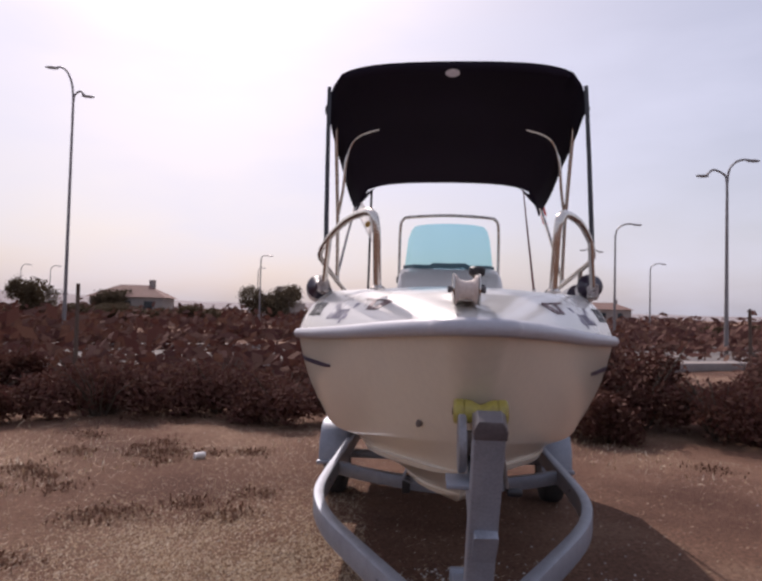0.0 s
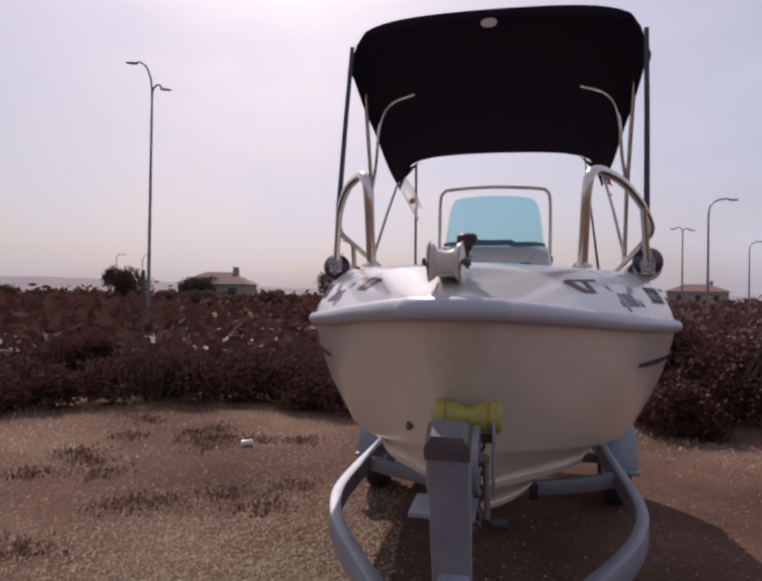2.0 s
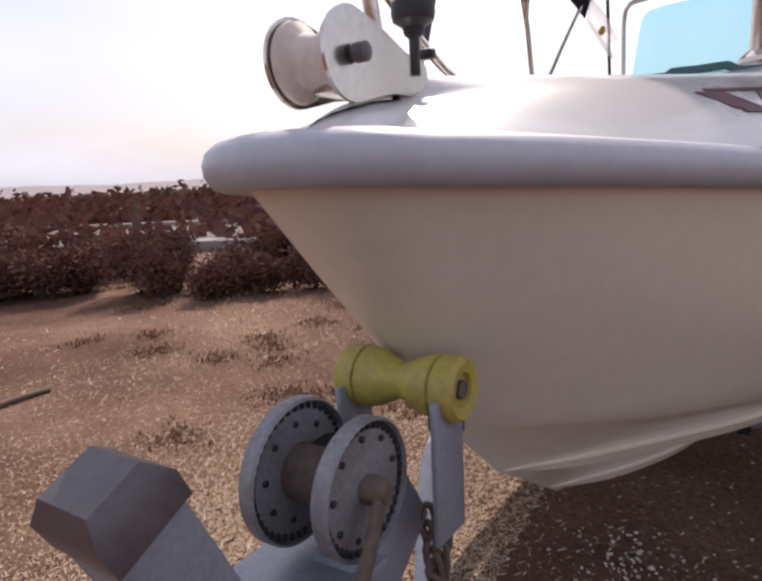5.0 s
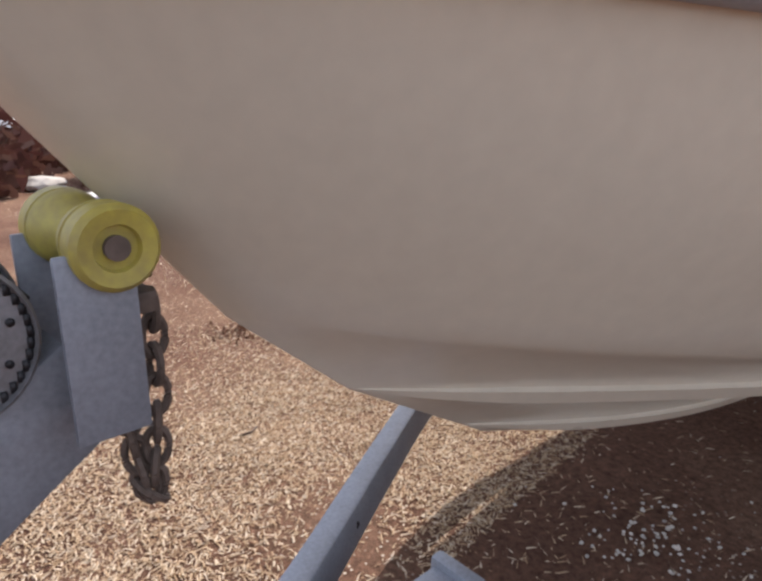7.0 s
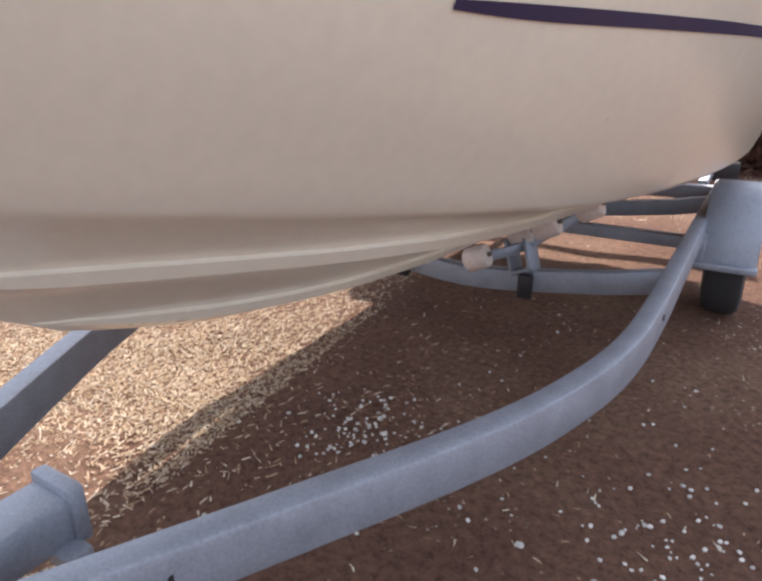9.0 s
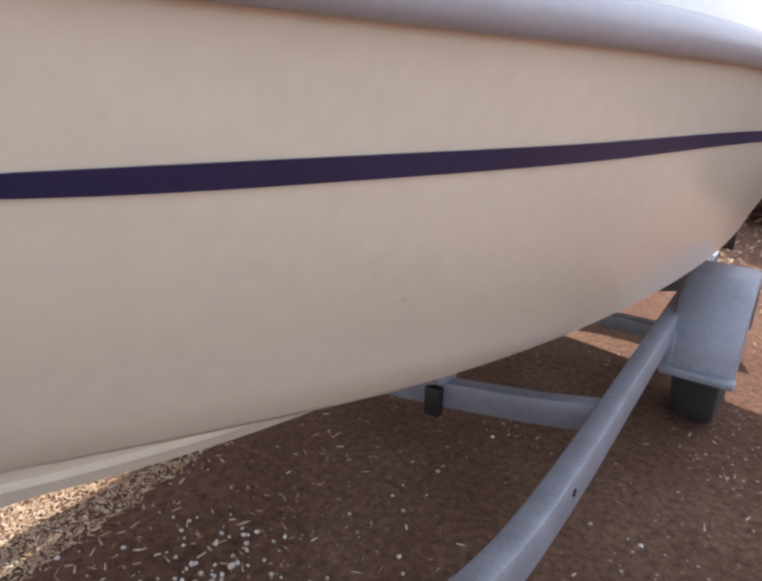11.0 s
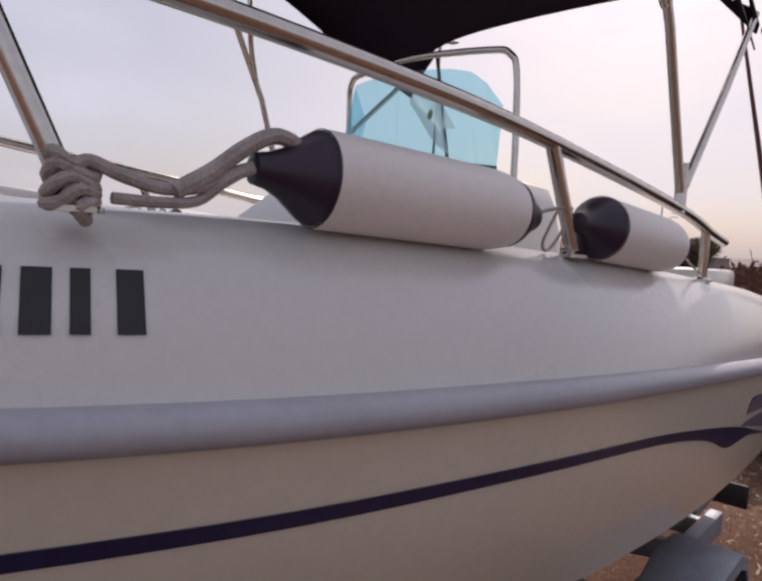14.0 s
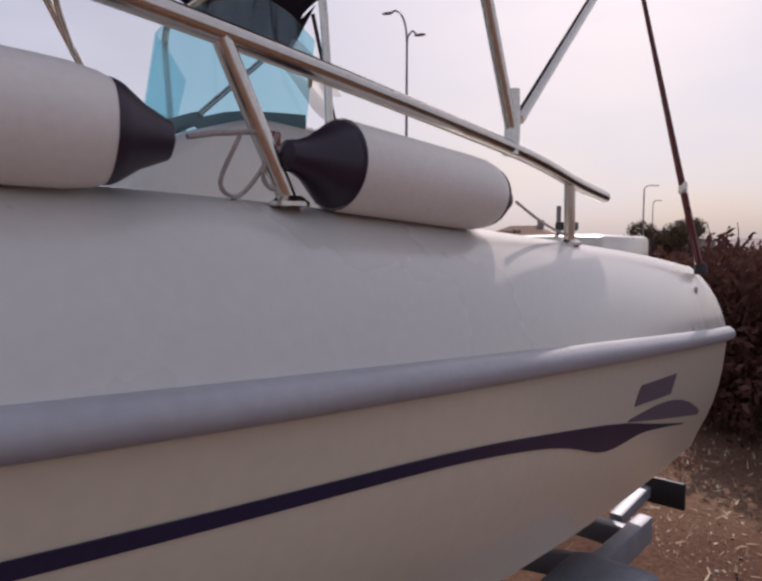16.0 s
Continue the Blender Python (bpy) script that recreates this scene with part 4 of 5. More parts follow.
part("crank_grip", lathe([(0.009, 0.0), (0.011, 0.006), (0.011, 0.03), (0.008, 0.036)], 12, Matrix.Translation((0.080, -0.694, 0.989))), M_BLACK, winch)
part("winch_strap", sweep([Vector((0.0, -0.622, 1.120)), Vector((0.0, -0.59, 1.12)), Vector((0.0, -0.55, 1.11))], rrect(0.04, 0.003, 0.001)), M_BLACK, winch)
# safety chain that hangs from the roller plate
chain = part("safety_chain", box_bm(0.062, -0.475, 1.105, 0.04, 0.02, 0.02, 0.004), M_RUST, trailer, "rusty steel safety chain")


def link(m, parent):
    loop = [(0.011 * math.cos(a) , 0, 0.019 * math.sin(a)) for a in [2 * math.pi * k / 14 for k in range(15)]]
    ob = part("chain_link", tube(loop, 0.0042, 2, 6), M_RUST, parent)
    ob.matrix_basis = m
    return ob


path_ = spline([(0.05, -0.460, 1.10), (0.05, -0.462, 1.05), (0.05, -0.465, 0.99), (0.048, -0.470, 0.94), (0.045, -0.476, 0.905), (0.043, -0.482, 0.92), (0.042, -0.487, 0.955), (0.04, -0.492, 1.0)], 2)
for k in range(len(path_) - 1):
    d = (path_[k + 1] - path_[k]).normalized()
    q = d.to_track_quat("Z", "Y").to_matrix().to_4x4()
    link(Matrix.Translation((path_[k] + path_[k + 1]) / 2) @ q @ Euler((0, 0, radians(90 * (k % 2)))).to_matrix().to_4x4(), chain)


# wheels and mudguards
def wheel(x, s):
    wc = Matrix.Translation((x, 2.72, 0.272))
    ty = part("tyre", lathe([(0.165, -0.075), (0.215, -0.082), (0.255, -0.072), (0.272, -0.05), (0.274, 0.0), (0.272, 0.05), (0.255, 0.072), (0.215, 0.082), (0.165, 0.075)], 40, wc, close=False), M_TYRE, None)
    ri = part("rim", lathe([(0.02, 0.03 * s), (0.10, 0.035 * s), (0.13, 0.015 * s), (0.155, 0.05 * s), (0.17, 0.074 * s), (0.17, -0.074 * s), (0.15, -0.06 * s), (0.05, -0.04 * s)], 32, wc), M_GALV, None)
    wh = part("wheel", lathe([(0.03, 0.03 * s), (0.03, 0.05 * s), (0.02, 0.055 * s)], 16, wc), M_GALV, trailer, "small black-tyred trailer wheel")
    ty.parent = wh
    ri.parent = wh
    # guard with flat front lip
    bm = bmesh.new()
    arc = [(-0.30, 0.30), (-0.295, 0.36), (-0.27, 0.46), (-0.20, 0.545), (-0.10, 0.585), (0.10, 0.585), (0.20, 0.545), (0.27, 0.46), (0.295, 0.36), (0.30, 0.30)]
    prof = [(-0.113, -0.035), (-0.108, -0.008), (-0.09, 0.0), (0.09, 0.0), (0.108, -0.010), (0.113, -0.05)]
    rows = []
    for (ay, az) in arc:
        n = Vector((ay, az - 0.272)).normalized()
        rows.append([bm.verts.new((x + px, 2.72 + ay + n.x * pz, az + n.y * pz)) for px, pz in prof])
    for a, b in zip(rows, rows[1:]):
        for k in range(len(prof) - 1):
            bm.faces.new((a[k], a[k + 1], b[k + 1], b[k]))
    thicken(bm, 0.004)
    gd = part("mudguard", bm, M_GALV, trailer, "rounded grey steel mudguard")
    part("guard_lip", box_bm(x, 2.41, 0.295, 0.235, 0.05, 0.03, 0.008), M_GALV, gd)
    part("guard_stay", box_bm(x - 0.10 * s, 2.44, 0.36, 0.03, 0.05, 0.12, 0.006), M_GALV, gd)


wheel(0.835, 1)
wheel(-0.835, -1)
# rear stand and lamp board
part("rear_cross", box_tube([(-0.72, 3.40, 0.40), (0.72, 3.40, 0.40)], 0.06, 0.08, straight=True), M_GALV, trailer)
lb = part("lamp_board", box_bm(0.0, 3.78, 0.46, 1.55, 0.025, 0.11, 0.006), M_BLACK, trailer, "dark trailer lamp board")
for s in (1, -1):
    part("board_arm", box_tube([(0.62 * s, 3.45, 0.43), (0.62 * s, 3.78, 0.45)], 0.05, 0.05, straight=True), M_GALV, trailer)
    part("rear_lamp", box_bm(0.66 * s, 3.80, 0.465, 0.16, 0.03, 0.07, 0.008), M_LENS, lb)

# ---- ground ----
def ground_z(x, y):
    d = math.hypot(x, y - 1)
    near = 0.018 * noise.noise(Vector((x * 1.3, y * 1.3, 0))) + 0.010 * noise.noise(Vector((x * 4.1, y * 4.1, 3)))
    mound = 0.10 * noise.noise(Vector((x * 0.35, y * 0.35, 7)))
    k = min(1.0, max(0.0, (d - 3.5) / 3))
    far = min(1.0, max(0.0, (d - 60) / 100))
    return (near + mound * k) * (1 - far)


bm = bmesh.new()
rs = [0.0] + [0.22 * k for k in range(1, 46)]
while rs[-1] < 2500:
    rs.append(rs[-1] * 1.09 + 0.02)
NA = 150
center = bm.verts.new((0, 1, ground_z(0, 1)))
prev = None
for r in rs[1:]:
    ring = [bm.verts.new((r * math.cos(2 * math.pi * k / NA), 1 + r * math.sin(2 * math.pi * k / NA), ground_z(r * math.cos(2 * math.pi * k / NA), 1 + r * math.sin(2 * math.pi * k / NA)))) for k in range(NA)]
    for k in range(NA):
        if prev:
            bm.faces.new((prev[k], ring[k], ring[(k + 1) % NA], prev[(k + 1) % NA]))
        else:
            bm.faces.new((center, ring[k], ring[(k + 1) % NA]))
    prev = ring
ground = tagged(part("ground", bm, M_GROUND), "dry brown earth with straw and pale chips", "ground", kind="structure")


def blades(name, label, spots, material, hmin, hmax, flat=0.0, w=0.004, per=1, spread=0.0, cat="grass"):
    rnd = random.Random(name)
    vs, fs = [], []
    for x, y in spots:
        for _ in range(per):
            px, py = x + rnd.gauss(0, spread), y + rnd.gauss(0, spread)
            a = rnd.uniform(0, 2 * math.pi)
            h = rnd.uniform(hmin, hmax)
            lean = rnd.uniform(0.1, 0.7) if rnd.random() > flat else rnd.uniform(3.0, 8.0)
            n = math.hypot(1, lean)
            up = Vector((math.cos(a) * lean / n, math.sin(a) * lean / n, 1 / n)) * h
            sd = Vector((-math.sin(a), math.cos(a), 0)) * w * rnd.uniform(0.6, 1.6)
            z = ground_z(px, py)
            p = Vector((px, py, z + 0.002))
            i = len(vs)
            vs += [p - sd, p + sd, p + up * 0.6 + sd * 0.8 + Vector((0, 0, 0.002)), p + up]
            fs += [(i, i + 1, i + 2), (i, i + 2, i + 3)]
    me = bpy.data.meshes.new(name)
    me.from_pydata([tuple(v) for v in vs], [], fs)
    me.materials.append(material)
    return tagged(new(name, me), label, cat, kind="stuff")


rnd = random.Random(4)
near_spots = []
while len(near_spots) < 20000:
    x, y = rnd.uniform(-4.5, 2.6), rnd.uniform(-1.6, 5.5)
    # pale straw thinned past the hull's shadow edge, to deepen the shade there
    if x > -0.34 - 0.1 * y and rnd.random() > 0.10:
        continue
    if noise.noise(Vector((x * 0.9, y * 0.9, 11))) > rnd.uniform(-0.7, 0.35):
        near_spots.append((x, y))
while len(near_spots) < 66000:
    x, y = rnd.gauss(-1.1, 0.75), rnd.gauss(0.6, 0.95)
    # same shadow edge: few pale blades on the shaded side
    if x > -0.34 - 0.1 * y and rnd.random() > 0.06:
        continue
    if noise.noise(Vector((x * 1.6, y * 1.6, 15))) > rnd.uniform(-0.6, 0.3):
        near_spots.append((x, y))
blades("straw_litter", "broken pale straw lying on dry earth, sparse where the boat's shade falls", near_spots, M_STRAW, 0.008, 0.036, flat=0.97, w=0.0022)
mid = []
while len(mid) < 14000:
    r = rnd.uniform(3.5, 16)
    a = rnd.uniform(0.1, math.pi)
    x, y = r * math.cos(a), 1 + r * math.sin(a) * 0.9
    if noise.noise(Vector((x * 0.5, y * 0.5, 5))) > rnd.uniform(-0.4, 0.4):
        mid.append((x, y))
blades("dry_grass", "short dry straw-coloured grass on the lot", mid, M_STRAW, 0.02, 0.07, flat=0.6, w=0.005)
# low dark weed clumps on the open lot
weeds = []
for k in range(34):
    x, y = rnd.uniform(-9, -1.3), rnd.uniform(1.0, 6.0)
    if noise.noise(Vector((x * 0.7, y * 0.7, 20))) > 0.0:
        weeds.append((x, y))
weeds += [(-2.43, 1.8), (-2.2, 1.9), (-3.3, 2.74), (-3.0, 3.96), (-3.5, 3.56), (-2.3, 3.78), (-3.5, 2.3), (-2.5, 1.04), (-1.84, 2.24), (-2.7, 3.8), (-3.0, 2.4), (-2.6, 3.4), (-3.6, 2.9), (-1.9, 3.9), (-2.9, 4.2), (-4.2, 2.2), (-3.8, 4.3), (2.6, 4.0), (3.4, 3.3), (2.2, 5.2), (4.1, 4.6)]
blades("dry_weeds", "low brown dry weed clumps", weeds, M_WEED, 0.012, 0.045, flat=0.6, w=0.007, per=250, spread=0.105, cat="weeds")

# pale stones
st = bmesh.new()
bmesh.ops.create_icosphere(st, subdivisions=1, radius=1)
for v in st.verts:
    v.co *= 1 + 0.25 * noise.noise(v.co * 1.7)
first = tagged(part("pebble", st, M_STONE, shade=False), "small pale pebble on dry earth", "stone", "pebbles by the trailer")
first.matrix_basis = pose(0.56, 0.80, 0.008) @ Matrix.Diagonal((0.014, 0.011, 0.009, 1))
for k in range(290):
    if k < 95:
        x, y = rnd.gauss(-0.04, 0.10), rnd.gauss(1.0, 0.13)
    elif k < 165:
        x, y = rnd.gauss(0.90, 0.13), rnd.gauss(1.0, 0.15)
    elif k < 250:
        x, y = rnd.gauss(0.5, 0.45), rnd.gauss(1.1, 0.55)
    else:
        x, y = rnd.uniform(-5, 3), rnd.uniform(-1, 6)
    s = rnd.uniform(0.003, 0.007) * (1.6 if k % 17 == 0 else 1)
    copy = copy_thing(first, Matrix())
    copy.matrix_basis = pose(x, y, ground_z(x, y) + s * 0.35, 0, 0, rnd.uniform(0, 360)) @ Matrix.Diagonal((s * 1.3, s, s * 0.8, 1))

# litter: can, stick, twig, scrap
can = tagged(part("drink_can", lathe([(0.02, -0.055), (0.03, -0.05), (0.031, 0.045), (0.024, 0.055)], 16, pose(-2.28, 3.54, ground_z(-2.28, 3.54) + 0.03, 0, 0, 35)), M_CAN), "pale crushed drink can lying on the earth", "can")
tagged(part("stick", tube([(-3.98, 0.76, 0.03), (-3.98, 0.95, 0.035), (-3.99, 1.14, 0.03)], 0.02), M_WOOD), "short dark stick on dry earth", "stick")
tagged(part("twig", tube([(-1.44, 0.5, 0.006), (-1.40, 0.44, 0.02), (-1.43, 0.38, 0.006)], 0.005), M_WOOD), "thin dark twig on straw", "twig")
sc = box_bm(-8.4, 2.2, 0.05, 0.5, 0.18, 0.08, 0.02)
tagged(part("scrap_panel", sc, M_CAN), "pale scrap panel lying on the lot", "scrap")


# ---- bushes and trees ----
def foliage(rnd, n, size, leaf, lobes, squash=1.0):
    """Leaves on many small clumps inside uneven lobes."""
    vs, fs = [], []
    for _ in range(n):
        lx, ly, lz, lr = rnd.choice(lobes)
        d = Vector((rnd.gauss(0, 1), rnd.gauss(0, 1), rnd.gauss(0, 1)))
        d.normalize()
        r = lr * rnd.uniform(0.35, 1.05) ** 0.6
        c = Vector((lx, ly, lz)) + d * r * Vector((1, 1, squash)).length / 1.732
        if c.z < 0.02:
            c.z = rnd.uniform(0.02, 0.3)
        for _ in range(5):
            p = c + Vector((rnd.gauss(0, size), rnd.gauss(0, size), rnd.gauss(0, size)))
            a = Vector((rnd.gauss(0, 1), rnd.gauss(0, 1), rnd.gauss(0, 0.8)))
            a.normalize()
            b = a.orthogonal().normalized()
            i = len(vs)
            s = leaf * rnd.uniform(0.6, 1.4)
            vs += [tuple(p - a * s), tuple(p + b * s * 0.4), tuple(p + a * s), tuple(p - b * s * 0.4)]
            fs.append((i, i + 1, i + 2, i + 3))
    me = bpy.data.meshes.new("foliage")
    me.from_pydata(vs, [], fs)
    return me


def bush(seed, w, h, material, n=1500):
    rnd = random.Random(seed)
    ob = thing("bush", "dense dry reddish-brown bush at the lot's edge", "bush", "bushes along the lot")
    lobes = [(rnd.uniform(-w, w) * 0.5, rnd.uniform(-w, w) * 0.4, h * rnd.uniform(0.25, 0.7), h * rnd.uniform(0.25, 0.42)) for _ in range(9)]
    me = foliage(rnd, n, 0.07, 0.045, lobes)
    me.materials.append(material)
    c = new("foliage", me)
    c.parent = ob
    bmx = bmesh.new()
    for k in range(16):
        a = rnd.uniform(0, 6.28)
        t = Vector((math.cos(a) * w * rnd.uniform(0.2, 0.7), math.sin(a) * w * 0.5, h * rnd.uniform(0.6, 1.15)))
        sweep([Vector((t.x * 0.15, t.y * 0.15, 0)), t * 0.5 + Vector((0, 0, 0.1)), t], lambda i: circle((0.018, 0.012, 0.004)[i], 5), bmx)
    part("twig_frame", bmx, M_BARK, ob, "thin bare stems")
    return ob


kinds = [bush(1, 1.3, 1.15, M_LEAF), bush(2, 1.5, 1.0, M_LEAF), bush(3, 1.1, 1.35, M_LEAF), bush(4, 1.2, 0.9, M_LEAF)]
for k, ob in enumerate(kinds):
    ob.location = ((-6.6, 4.3, 0), (-4.3, 5.4, 0), (4.8, 6.9, 0), (-3.0, 6.1, 0))[k]
    ob.scale = (0.8, 0.8, 0.74)
rb = random.Random(9)
spots = [(-8.8, 4.6, 1.1), (-10.4, 4.2, 1.2), (-6.0, 5.7, 1.0), (-5.2, 7.2, 0.9), (-2.2, 6.9, 0.9), (-1.0, 7.4, 0.8), (-6.6, 7.0, 1.0), (-1.8, 8.6, 0.8), (1.9, 6.9, 0.95), (2.9, 7.4, 1.1), (3.6, 6.6, 1.0), (4.3, 7.6, 1.0), (2.4, 8.6, 1.0), (7.3, 9.0, 1.1), (8.6, 8.4, 1.1), (6.6, 10.2, 1.0), (9.8, 9.6, 1.2), (-12.5, 5.0, 1.2), (-9.6, 6.4, 1.1), (-12.0, 2.2, 0.8), (-14.5, 3.2, 1.0), (-3.9, 8.4, 0.8)]
for x, y, s in spots:
    c = copy_thing(kinds[rb.randrange(4)], Matrix())
    c.matrix_basis = pose(x * 0.93, y - 1.15, -0.03, 0, 0, rb.uniform(0, 360)) @ Matrix.Diagonal((s * 0.85, s * 0.85, s * rb.uniform(0.62, 0.85), 1))


for x, y, s, z in ((0.45, 6.9, 1.0, 1.1), (1.15, 7.0, 0.9, 1.05), (-0.4, 6.9, 1.0, 1.05), (0.8, 8.0, 1.0, 1.15), (2.0, 6.8, 0.9, 1.0)):
    c = copy_thing(kinds[rb.randrange(3)], Matrix())
    c.matrix_basis = pose(x, y, -0.03, 0, 0, rb.uniform(0, 360)) @ Matrix.Diagonal((s * 0.8, s * 0.8, z, 1))


def tree(seed, h):
    rnd = random.Random(seed)
    ob = thing("tree", "small dark round-crowned tree in the distance", "tree", "trees beyond the road")
    bmx = bmesh.new()
    sweep([Vector((0, 0, 0)), Vector((0.05, 0, h * 0.25)), Vector((0, 0.05, h * 0.5))], lambda i: circle((0.16, 0.12, 0.08)[i], 7), bmx)
    for k in range(6):
        a = k * 1.05
        sweep([Vector((0, 0, h * 0.3)), Vector((math.cos(a) * h * 0.2, math.sin(a) * h * 0.2, h * 0.55)), Vector((math.cos(a) * h * 0.36, math.sin(a) * h * 0.36, h * 0.75))], lambda i: circle((0.07, 0.04, 0.015)[i], 5), bmx)
    part("trunk", bmx, M_BARK, ob)
    lobes = [(rnd.uniform(-0.4, 0.4) * h, rnd.uniform(-0.4, 0.4) * h, h * rnd.uniform(0.35, 0.8), h * rnd.uniform(0.16, 0.28)) for _ in range(12)]
    me = foliage(rnd, 1500, 0.16, 0.13, lobes)
    me.materials.append(M_OLIVE)
    me.name = "crown"
    c = new("crown", me)
    c.parent = ob
    return ob


tk = [tree(21, 4.2), tree(22, 3.6), tree(23, 5.0)]
tpos = [(-40, 58, -0.4), (-34, 62, -0.5), (-16, 60, -0.6)]
for o, p in zip(tk, tpos):
    o.location = p
rt = random.Random(5)
for k in range(64):
    a = radians(rt.uniform(-62, 34))
    d = rt.uniform(42, 120)
    x, y = d * math.sin(a), d * math.cos(a)
    s = rt.uniform(0.5, 0.8) * (0.62 if a > radians(-8) else 0.8)
    c = copy_thing(tk[rt.randrange(3)], Matrix())
    c.matrix_basis = pose(x, y, -0.1, 0, 0, rt.uniform(0, 360)) @ Matrix.Diagonal((s * 1.2, s * 1.2, s * 0.62, 1))
vs, fs = [], []
for k in range(64000):
    a = radians(rt.uniform(-95, 60))
    d = rt.uniform(14, 95) if k % 3 else rt.uniform(9.5, 30)
    if 12.6 < d * math.cos(a + 0.40) < 17.5 and rt.random() > 0.25:
        continue
    x, y = d * math.sin(a), d * math.cos(a)
    if noise.noise(Vector((x * 0.11, y * 0.11, 2))) < -0.12:
        continue
    s = rt.uniform(0.08, 0.2) * (1 + d * 0.03)
    z = abs(rt.gauss(0, 0.5)) * (0.55 + d * 0.01)
    v = Vector((rt.gauss(0, 1), rt.gauss(0, 1), rt.gauss(0, 0.7))).normalized()
    w = v.orthogonal().normalized()
    i = len(vs)
    p = Vector((x, y, z))
    vs += [tuple(p - v * s), tuple(p + w * s * 0.5), tuple(p + v * s), tuple(p - w * s * 0.5)]
    fs.append((i, i + 1, i + 2, i + 3))
me = bpy.data.meshes.new("far_scrub")
me.from_pydata(vs, [], fs)
me.materials.append(M_LEAF)
tagged(new("far_scrub", me), "brown scrub covering the land beyond the lot", "scrub", kind="stuff")

# ---- road, far land ----
def strip(name, near, wide, z, material, label, cat, turn=radians(23), half=120):
    d = Vector((math.cos(turn), math.sin(turn), 0))
    n = Vector((-math.sin(turn), math.cos(turn), 0))
    m = Matrix.Translation(n * (near + wide / 2)) @ Euler((0, 0, turn)).to_matrix().to_4x4()
    bm = box_bm(0, 0, z - 0.15, 2 * half, wide, 0.3, 0.02, m=m)
    return tagged(part(name, bm, material), label, cat, kind="structure")


strip("road", 12.4, 6.0, 0.16, M_ASPHALT, "grey asphalt road beyond the bushes", "road")
strip("pavement", 11.7, 0.7, 0.22, M_CONC, "pale concrete pavement beside the road", "pavement")
strip("kerb_far", 18.4, 0.4, 0.30, M_CONC, "pale concrete kerb on the road's far side", "kerb")

bm = bmesh.new()
prev = None
for k in range(121):
    a = radians(-110 + 220 * k / 120)
    h = 14 + 16 * max(0, noise.noise(Vector((k * 0.09, 0, 0))) + 0.3) + 3 * noise.noise(Vector((k * 0.6, 4, 0)))
    h *= 1.0 if k < 62 else 0.55
    d = 1300
    x, y = d * math.sin(a), d * math.cos(a)
    cur = (bm.verts.new((x * 0.75, y * 0.75, -2)), bm.verts.new((x * 0.9, y * 0.9, h * 0.6)), bm.verts.new((x, y, h)), bm.verts.new((x * 1.2, y * 1.2, -2)))
    if prev:
        for q in range(3):
            bm.faces.new((prev[q], prev[q + 1], cur[q + 1], cur[q]))
    prev = cur
tagged(part("backdrop_hills", bm, M_HILL), "low hazy hills on the horizon", "hills", kind="structure")


# ---- street lamps, posts, houses ----
def street_lamp(x, y, h, heads, turn, label="tall grey steel street lamp with curved arms", r=0.075):
    ob = thing("street_lamp", label, "street lamp", "street lamps along the road", (x, y, 0))
    ob.rotation_euler = (0, 0, turn)
    part("pole", sweep([Vector((0, 0, 0)), Vector((0, 0, h * 0.5)), Vector((0, 0, h))], lambda i: circle((r, r * 0.75, r * 0.55)[i], 10)), M_POLE, ob)
    for dx, rise, drop in heads:
        arm = [(0, 0, h * 0.98), (dx * 0.08, 0, h + rise * 0.45), (dx * 0.35, 0, h + rise * 0.85), (dx * 0.7, 0, h + rise), (dx, 0, h + rise - drop)]
        ar = part("arm", tube(arm, r * 0.5, 5, 8), M_POLE, ob)
        hd = part("lamp_head", lathe([(0.03, -0.22), (0.08, -0.14), (0.10, 0.04), (0.07, 0.18), (0.03, 0.22)], 12), M_POLE, ar, "flat grey lamp head")
        hd.matrix_basis = Matrix.Translation((dx + math.copysign(0.14, dx), 0, h + rise - drop - 0.02)) @ Matrix.Diagonal((1, 1, 0.5, 1))
    return ob


LA = (-13.5, 19.7)
street_lamp(*LA, 9.0, ((-0.62, 1.2, 0.03), (0.36, 0.38, 0.14)), radians(20), "tall grey double-armed street lamp")
street_lamp(9.8, 19.54, 6.15, ((-0.75, 0.35, 0.2), (0.8, 0.75, 0.0)), radians(10), "grey double-armed street lamp by the road")
street_lamp(9.25, 30.4, 5.65, ((0.95, 0.6, 0.03),), radians(0), "grey single-armed street lamp by the road")
street_lamp(17.6, 49.8, 5.4, ((0.9, 0.5, 0.03),), radians(0), "grey single-armed street lamp far along the road")
street_lamp(11.73, 45.0, 6.2, ((-0.5, 0.3, 0.1), (0.5, 0.2, 0.1)), radians(0), "grey double-armed street lamp far along the road")
street_lamp(-13.2, 45.0, 5.3, ((0.6, 0.3, 0.03),), radians(0), "grey single-armed street lamp far along the road")
street_lamp(-19.0, 65.0, 5.6, ((0.5, 0.4, 0.03),), radians(0), "thin grey street lamp far along the road")
street_lamp(-45.4, 63.6, 5.2, ((0.9, 0.6, 0.05),), radians(0), "thin grey street lamp far along the road")
street_lamp(-43.0, 65.2, 5.2, ((0.9, 0.6, 0.05),), radians(0), "thin grey street lamp far along the road")


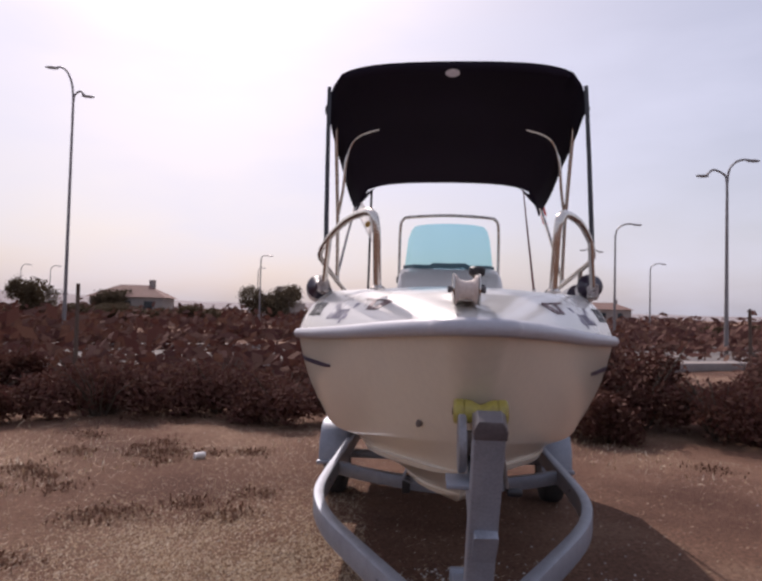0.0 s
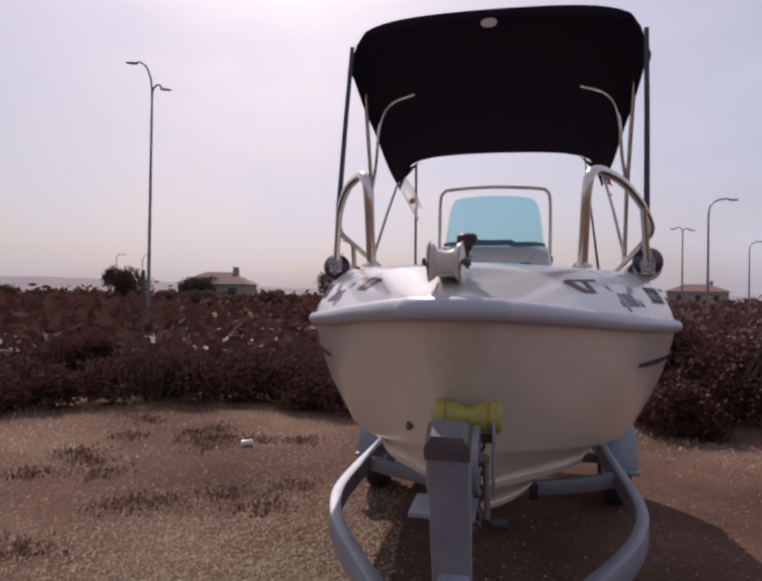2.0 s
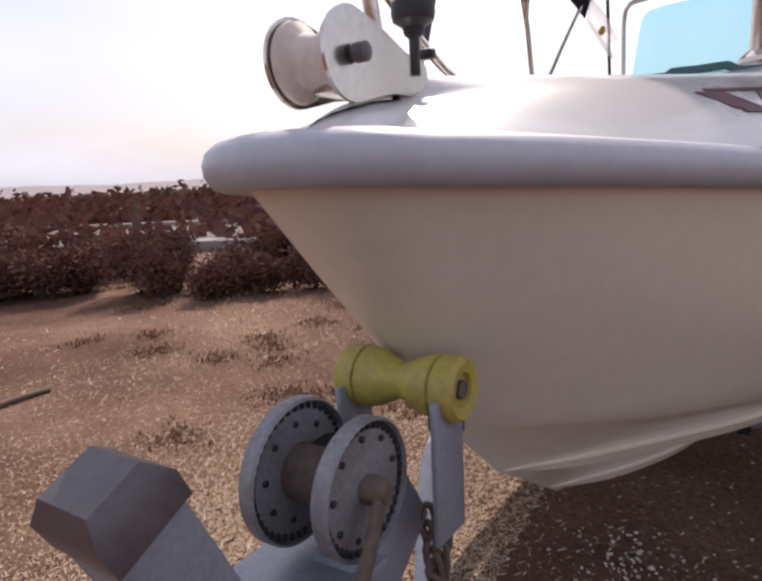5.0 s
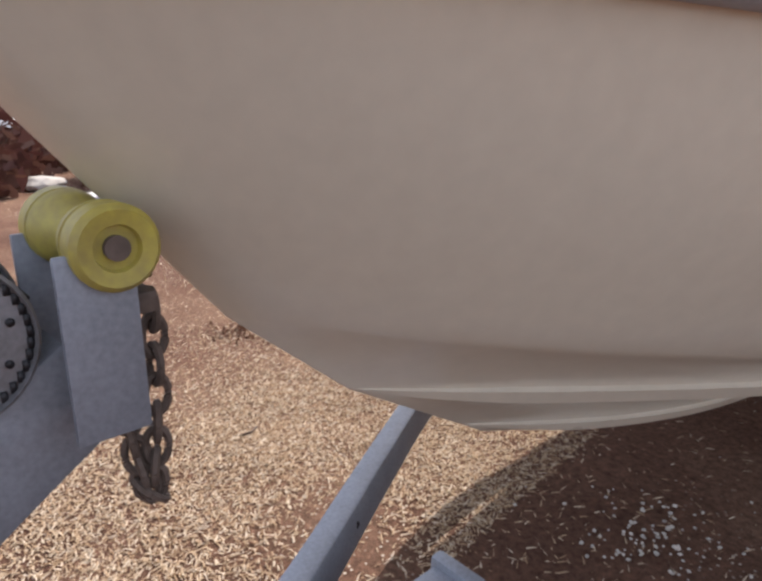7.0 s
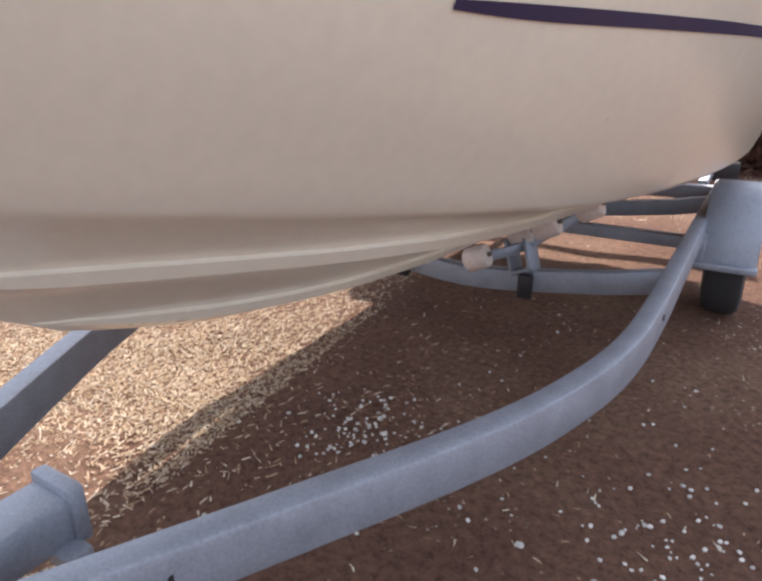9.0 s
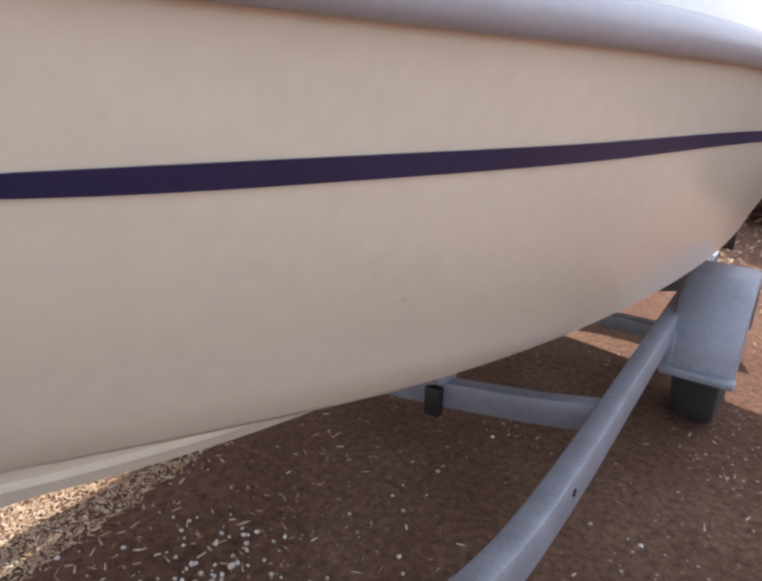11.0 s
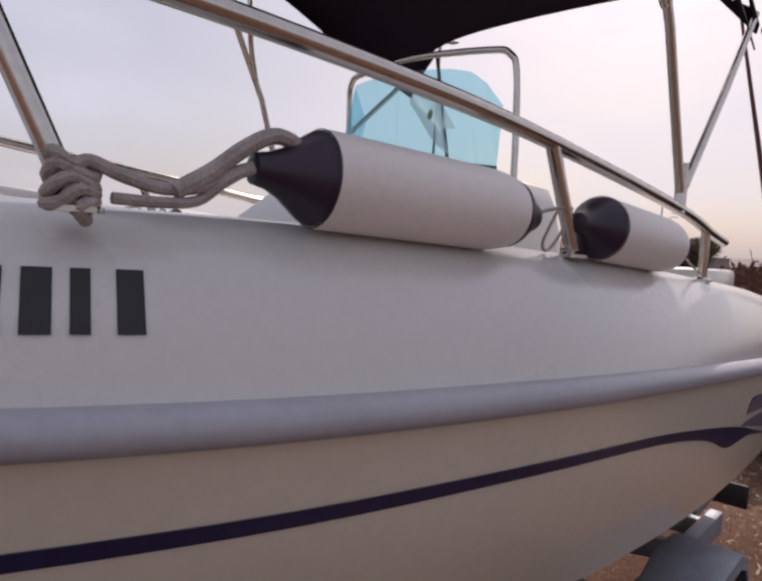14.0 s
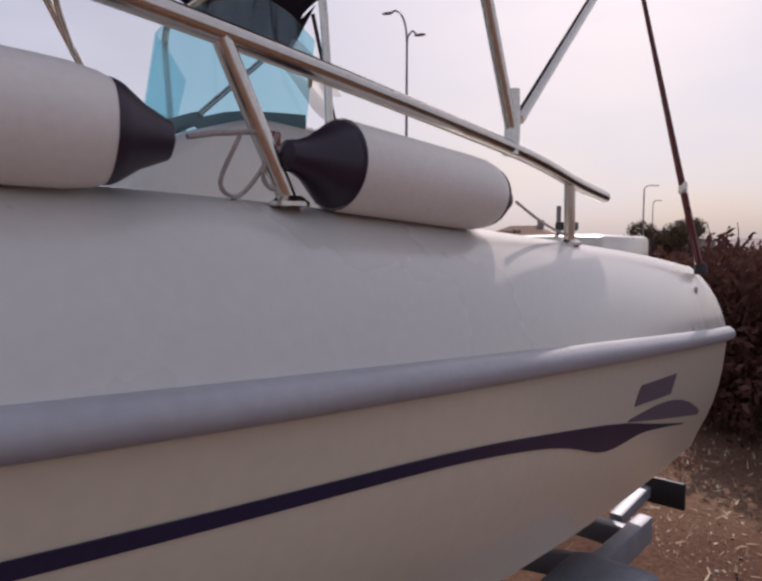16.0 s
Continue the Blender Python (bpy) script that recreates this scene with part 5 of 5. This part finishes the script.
def post(x, y, h, r=0.035):
    ob = part("fence_post", sweep([Vector((0, 0, -0.1)), Vector((0.01, 0, h * 0.5)), Vector((0, 0.01, h))], lambda i: circle((r, r * 0.9, r * 0.8)[i], 7)), M_WOOD)
    ob.location = (x, y, 0)
    return tagged(ob, "weathered dark fence post among the bushes", "post", "fence posts")


post(-5.35, 6.6, 1.75)
post(5.6, 9.4, 1.65)
post(-7.6, 4.55, 1.3)
post(-1.6, 8.0, 1.3)


def house(x, y, w, d, h, roof, turn=0.0):
    ob = thing("house", "small pale house with a tiled roof far beyond the road", "house", "houses in the distance", (x, y, 0))
    ob.rotation_euler = (0, 0, turn)
    part("wall", box_bm(0, 0, h / 2, w, d, h), M_PLASTER, ob, shade=False)
    bm = bmesh.new()
    if roof:
        v = [bm.verts.new(p) for p in ((-w * 0.55, -d * 0.55, h), (w * 0.55, -d * 0.55, h), (w * 0.55, d * 0.55, h), (-w * 0.55, d * 0.55, h), (-w * 0.2, 0, h + roof), (w * 0.2, 0, h + roof))]
        for f in ((0, 1, 5, 4), (1, 2, 5), (2, 3, 4, 5), (3, 0, 4), (3, 2, 1, 0)):
            bm.faces.new([v[i] for i in f])
    else:
        box_bm(0, 0, h + 0.1, w * 1.04, d * 1.04, 0.2, 0, bm)
    rf = part("roof", bm, M_TILE if roof else M_PLASTER, ob, shade=False)
    part("chimney", box_bm(w * 0.25, 0.3, h + max(roof, 0.6), 0.6, 0.6, 1.2), M_PLASTER, rf, shade=False)
    for k in range(3):
        part("window", box_bm(-w * 0.3 + w * 0.3 * k, -d / 2 - 0.02, h * 0.6, 0.9, 0.08, 1.1), M_PANE, ob, shade=False)
    return ob


house(-33.0, 65, 7.5, 6, 2.4, 1.4, 0.2)
house(-20.0, 78, 6, 6, 2.2, 0.0)
house(-18.0, 68, 2.4, 2.4, 2.9, 0.0)
house(22, 120, 8, 7, 3.0, 1.3)
house(34, 125, 10, 8, 3.0, 1.4, -0.2)


# pale rock and a parked car at the far side of the lot
rk = bmesh.new()
bmesh.ops.create_icosphere(rk, subdivisions=2, radius=1)
for v in rk.verts:
    v.co = v.co * (1 + 0.3 * noise.noise(v.co * 1.3))
rock = tagged(part("rock", rk, M_STONE, shade=False), "pale flat rock lying on the dry lot", "stone")
rock.matrix_basis = pose(-10.2, 2.05, 0.08, 0, 0, 20) @ Matrix.Diagonal((0.25, 0.34, 0.12, 1))

car = thing("car", "white hatchback car parked at the lot's far edge", "car", at=(-23.6, 3.0, 0.05))
SIDE = [(-1.9, 0.35), (-1.95, 0.75), (-1.8, 1.0), (-1.3, 1.42), (0.1, 1.45), (0.75, 1.0), (1.65, 0.85), (1.85, 0.6), (1.8, 0.32)]
bm = bmesh.new()
rows = []
for x, k in ((-0.78, 0.94), (-0.72, 0.99), (0.0, 1.01), (0.72, 0.99), (0.78, 0.94)):
    rows.append([bm.verts.new((x * (0.86 if z > 1.2 else 1.0), y * k, 0.3 + (z - 0.3) * k)) for y, z in SIDE])
for a, b in zip(rows, rows[1:]):
    for k in range(len(SIDE)):
        q = (k + 1) % len(SIDE)
        bm.faces.new((a[k], b[k], b[q], a[q]))
bm.faces.new(rows[0])
bm.faces.new(rows[-1][::-1])
part("body", bm, M_CARWHITE, car)
for s in (-1, 1):
    bm = bmesh.new()
    bm.faces.new([bm.verts.new((s * (0.79 if z < 1.2 else 0.705), y, z)) for y, z in ((-1.2, 1.03), (-1.0, 1.34), (0.0, 1.36), (0.5, 1.03))])
    thicken(bm, 0.01)
    part("side_window", bm, M_PANE, car, "dark side glass")
    part("headlight", box_bm(0.55 * s, 1.70, 0.72, 0.3, 0.10, 0.12, 0.03), M_LOGO, car)
    for y in (-1.2, 1.2):
        wh = part("wheel", lathe([(0.05, 0.09 * s), (0.18, 0.085 * s), (0.2, 0.07 * s)], 16, Matrix.Translation((0.70 * s, y, 0.26))), M_GALV, car)
        part("tyre", lathe([(0.19, -0.09), (0.29, -0.085), (0.31, -0.05), (0.31, 0.05), (0.29, 0.085), (0.19, 0.09)], 20, Matrix.Translation((0.70 * s, y, 0.26))), M_TYRE, wh)
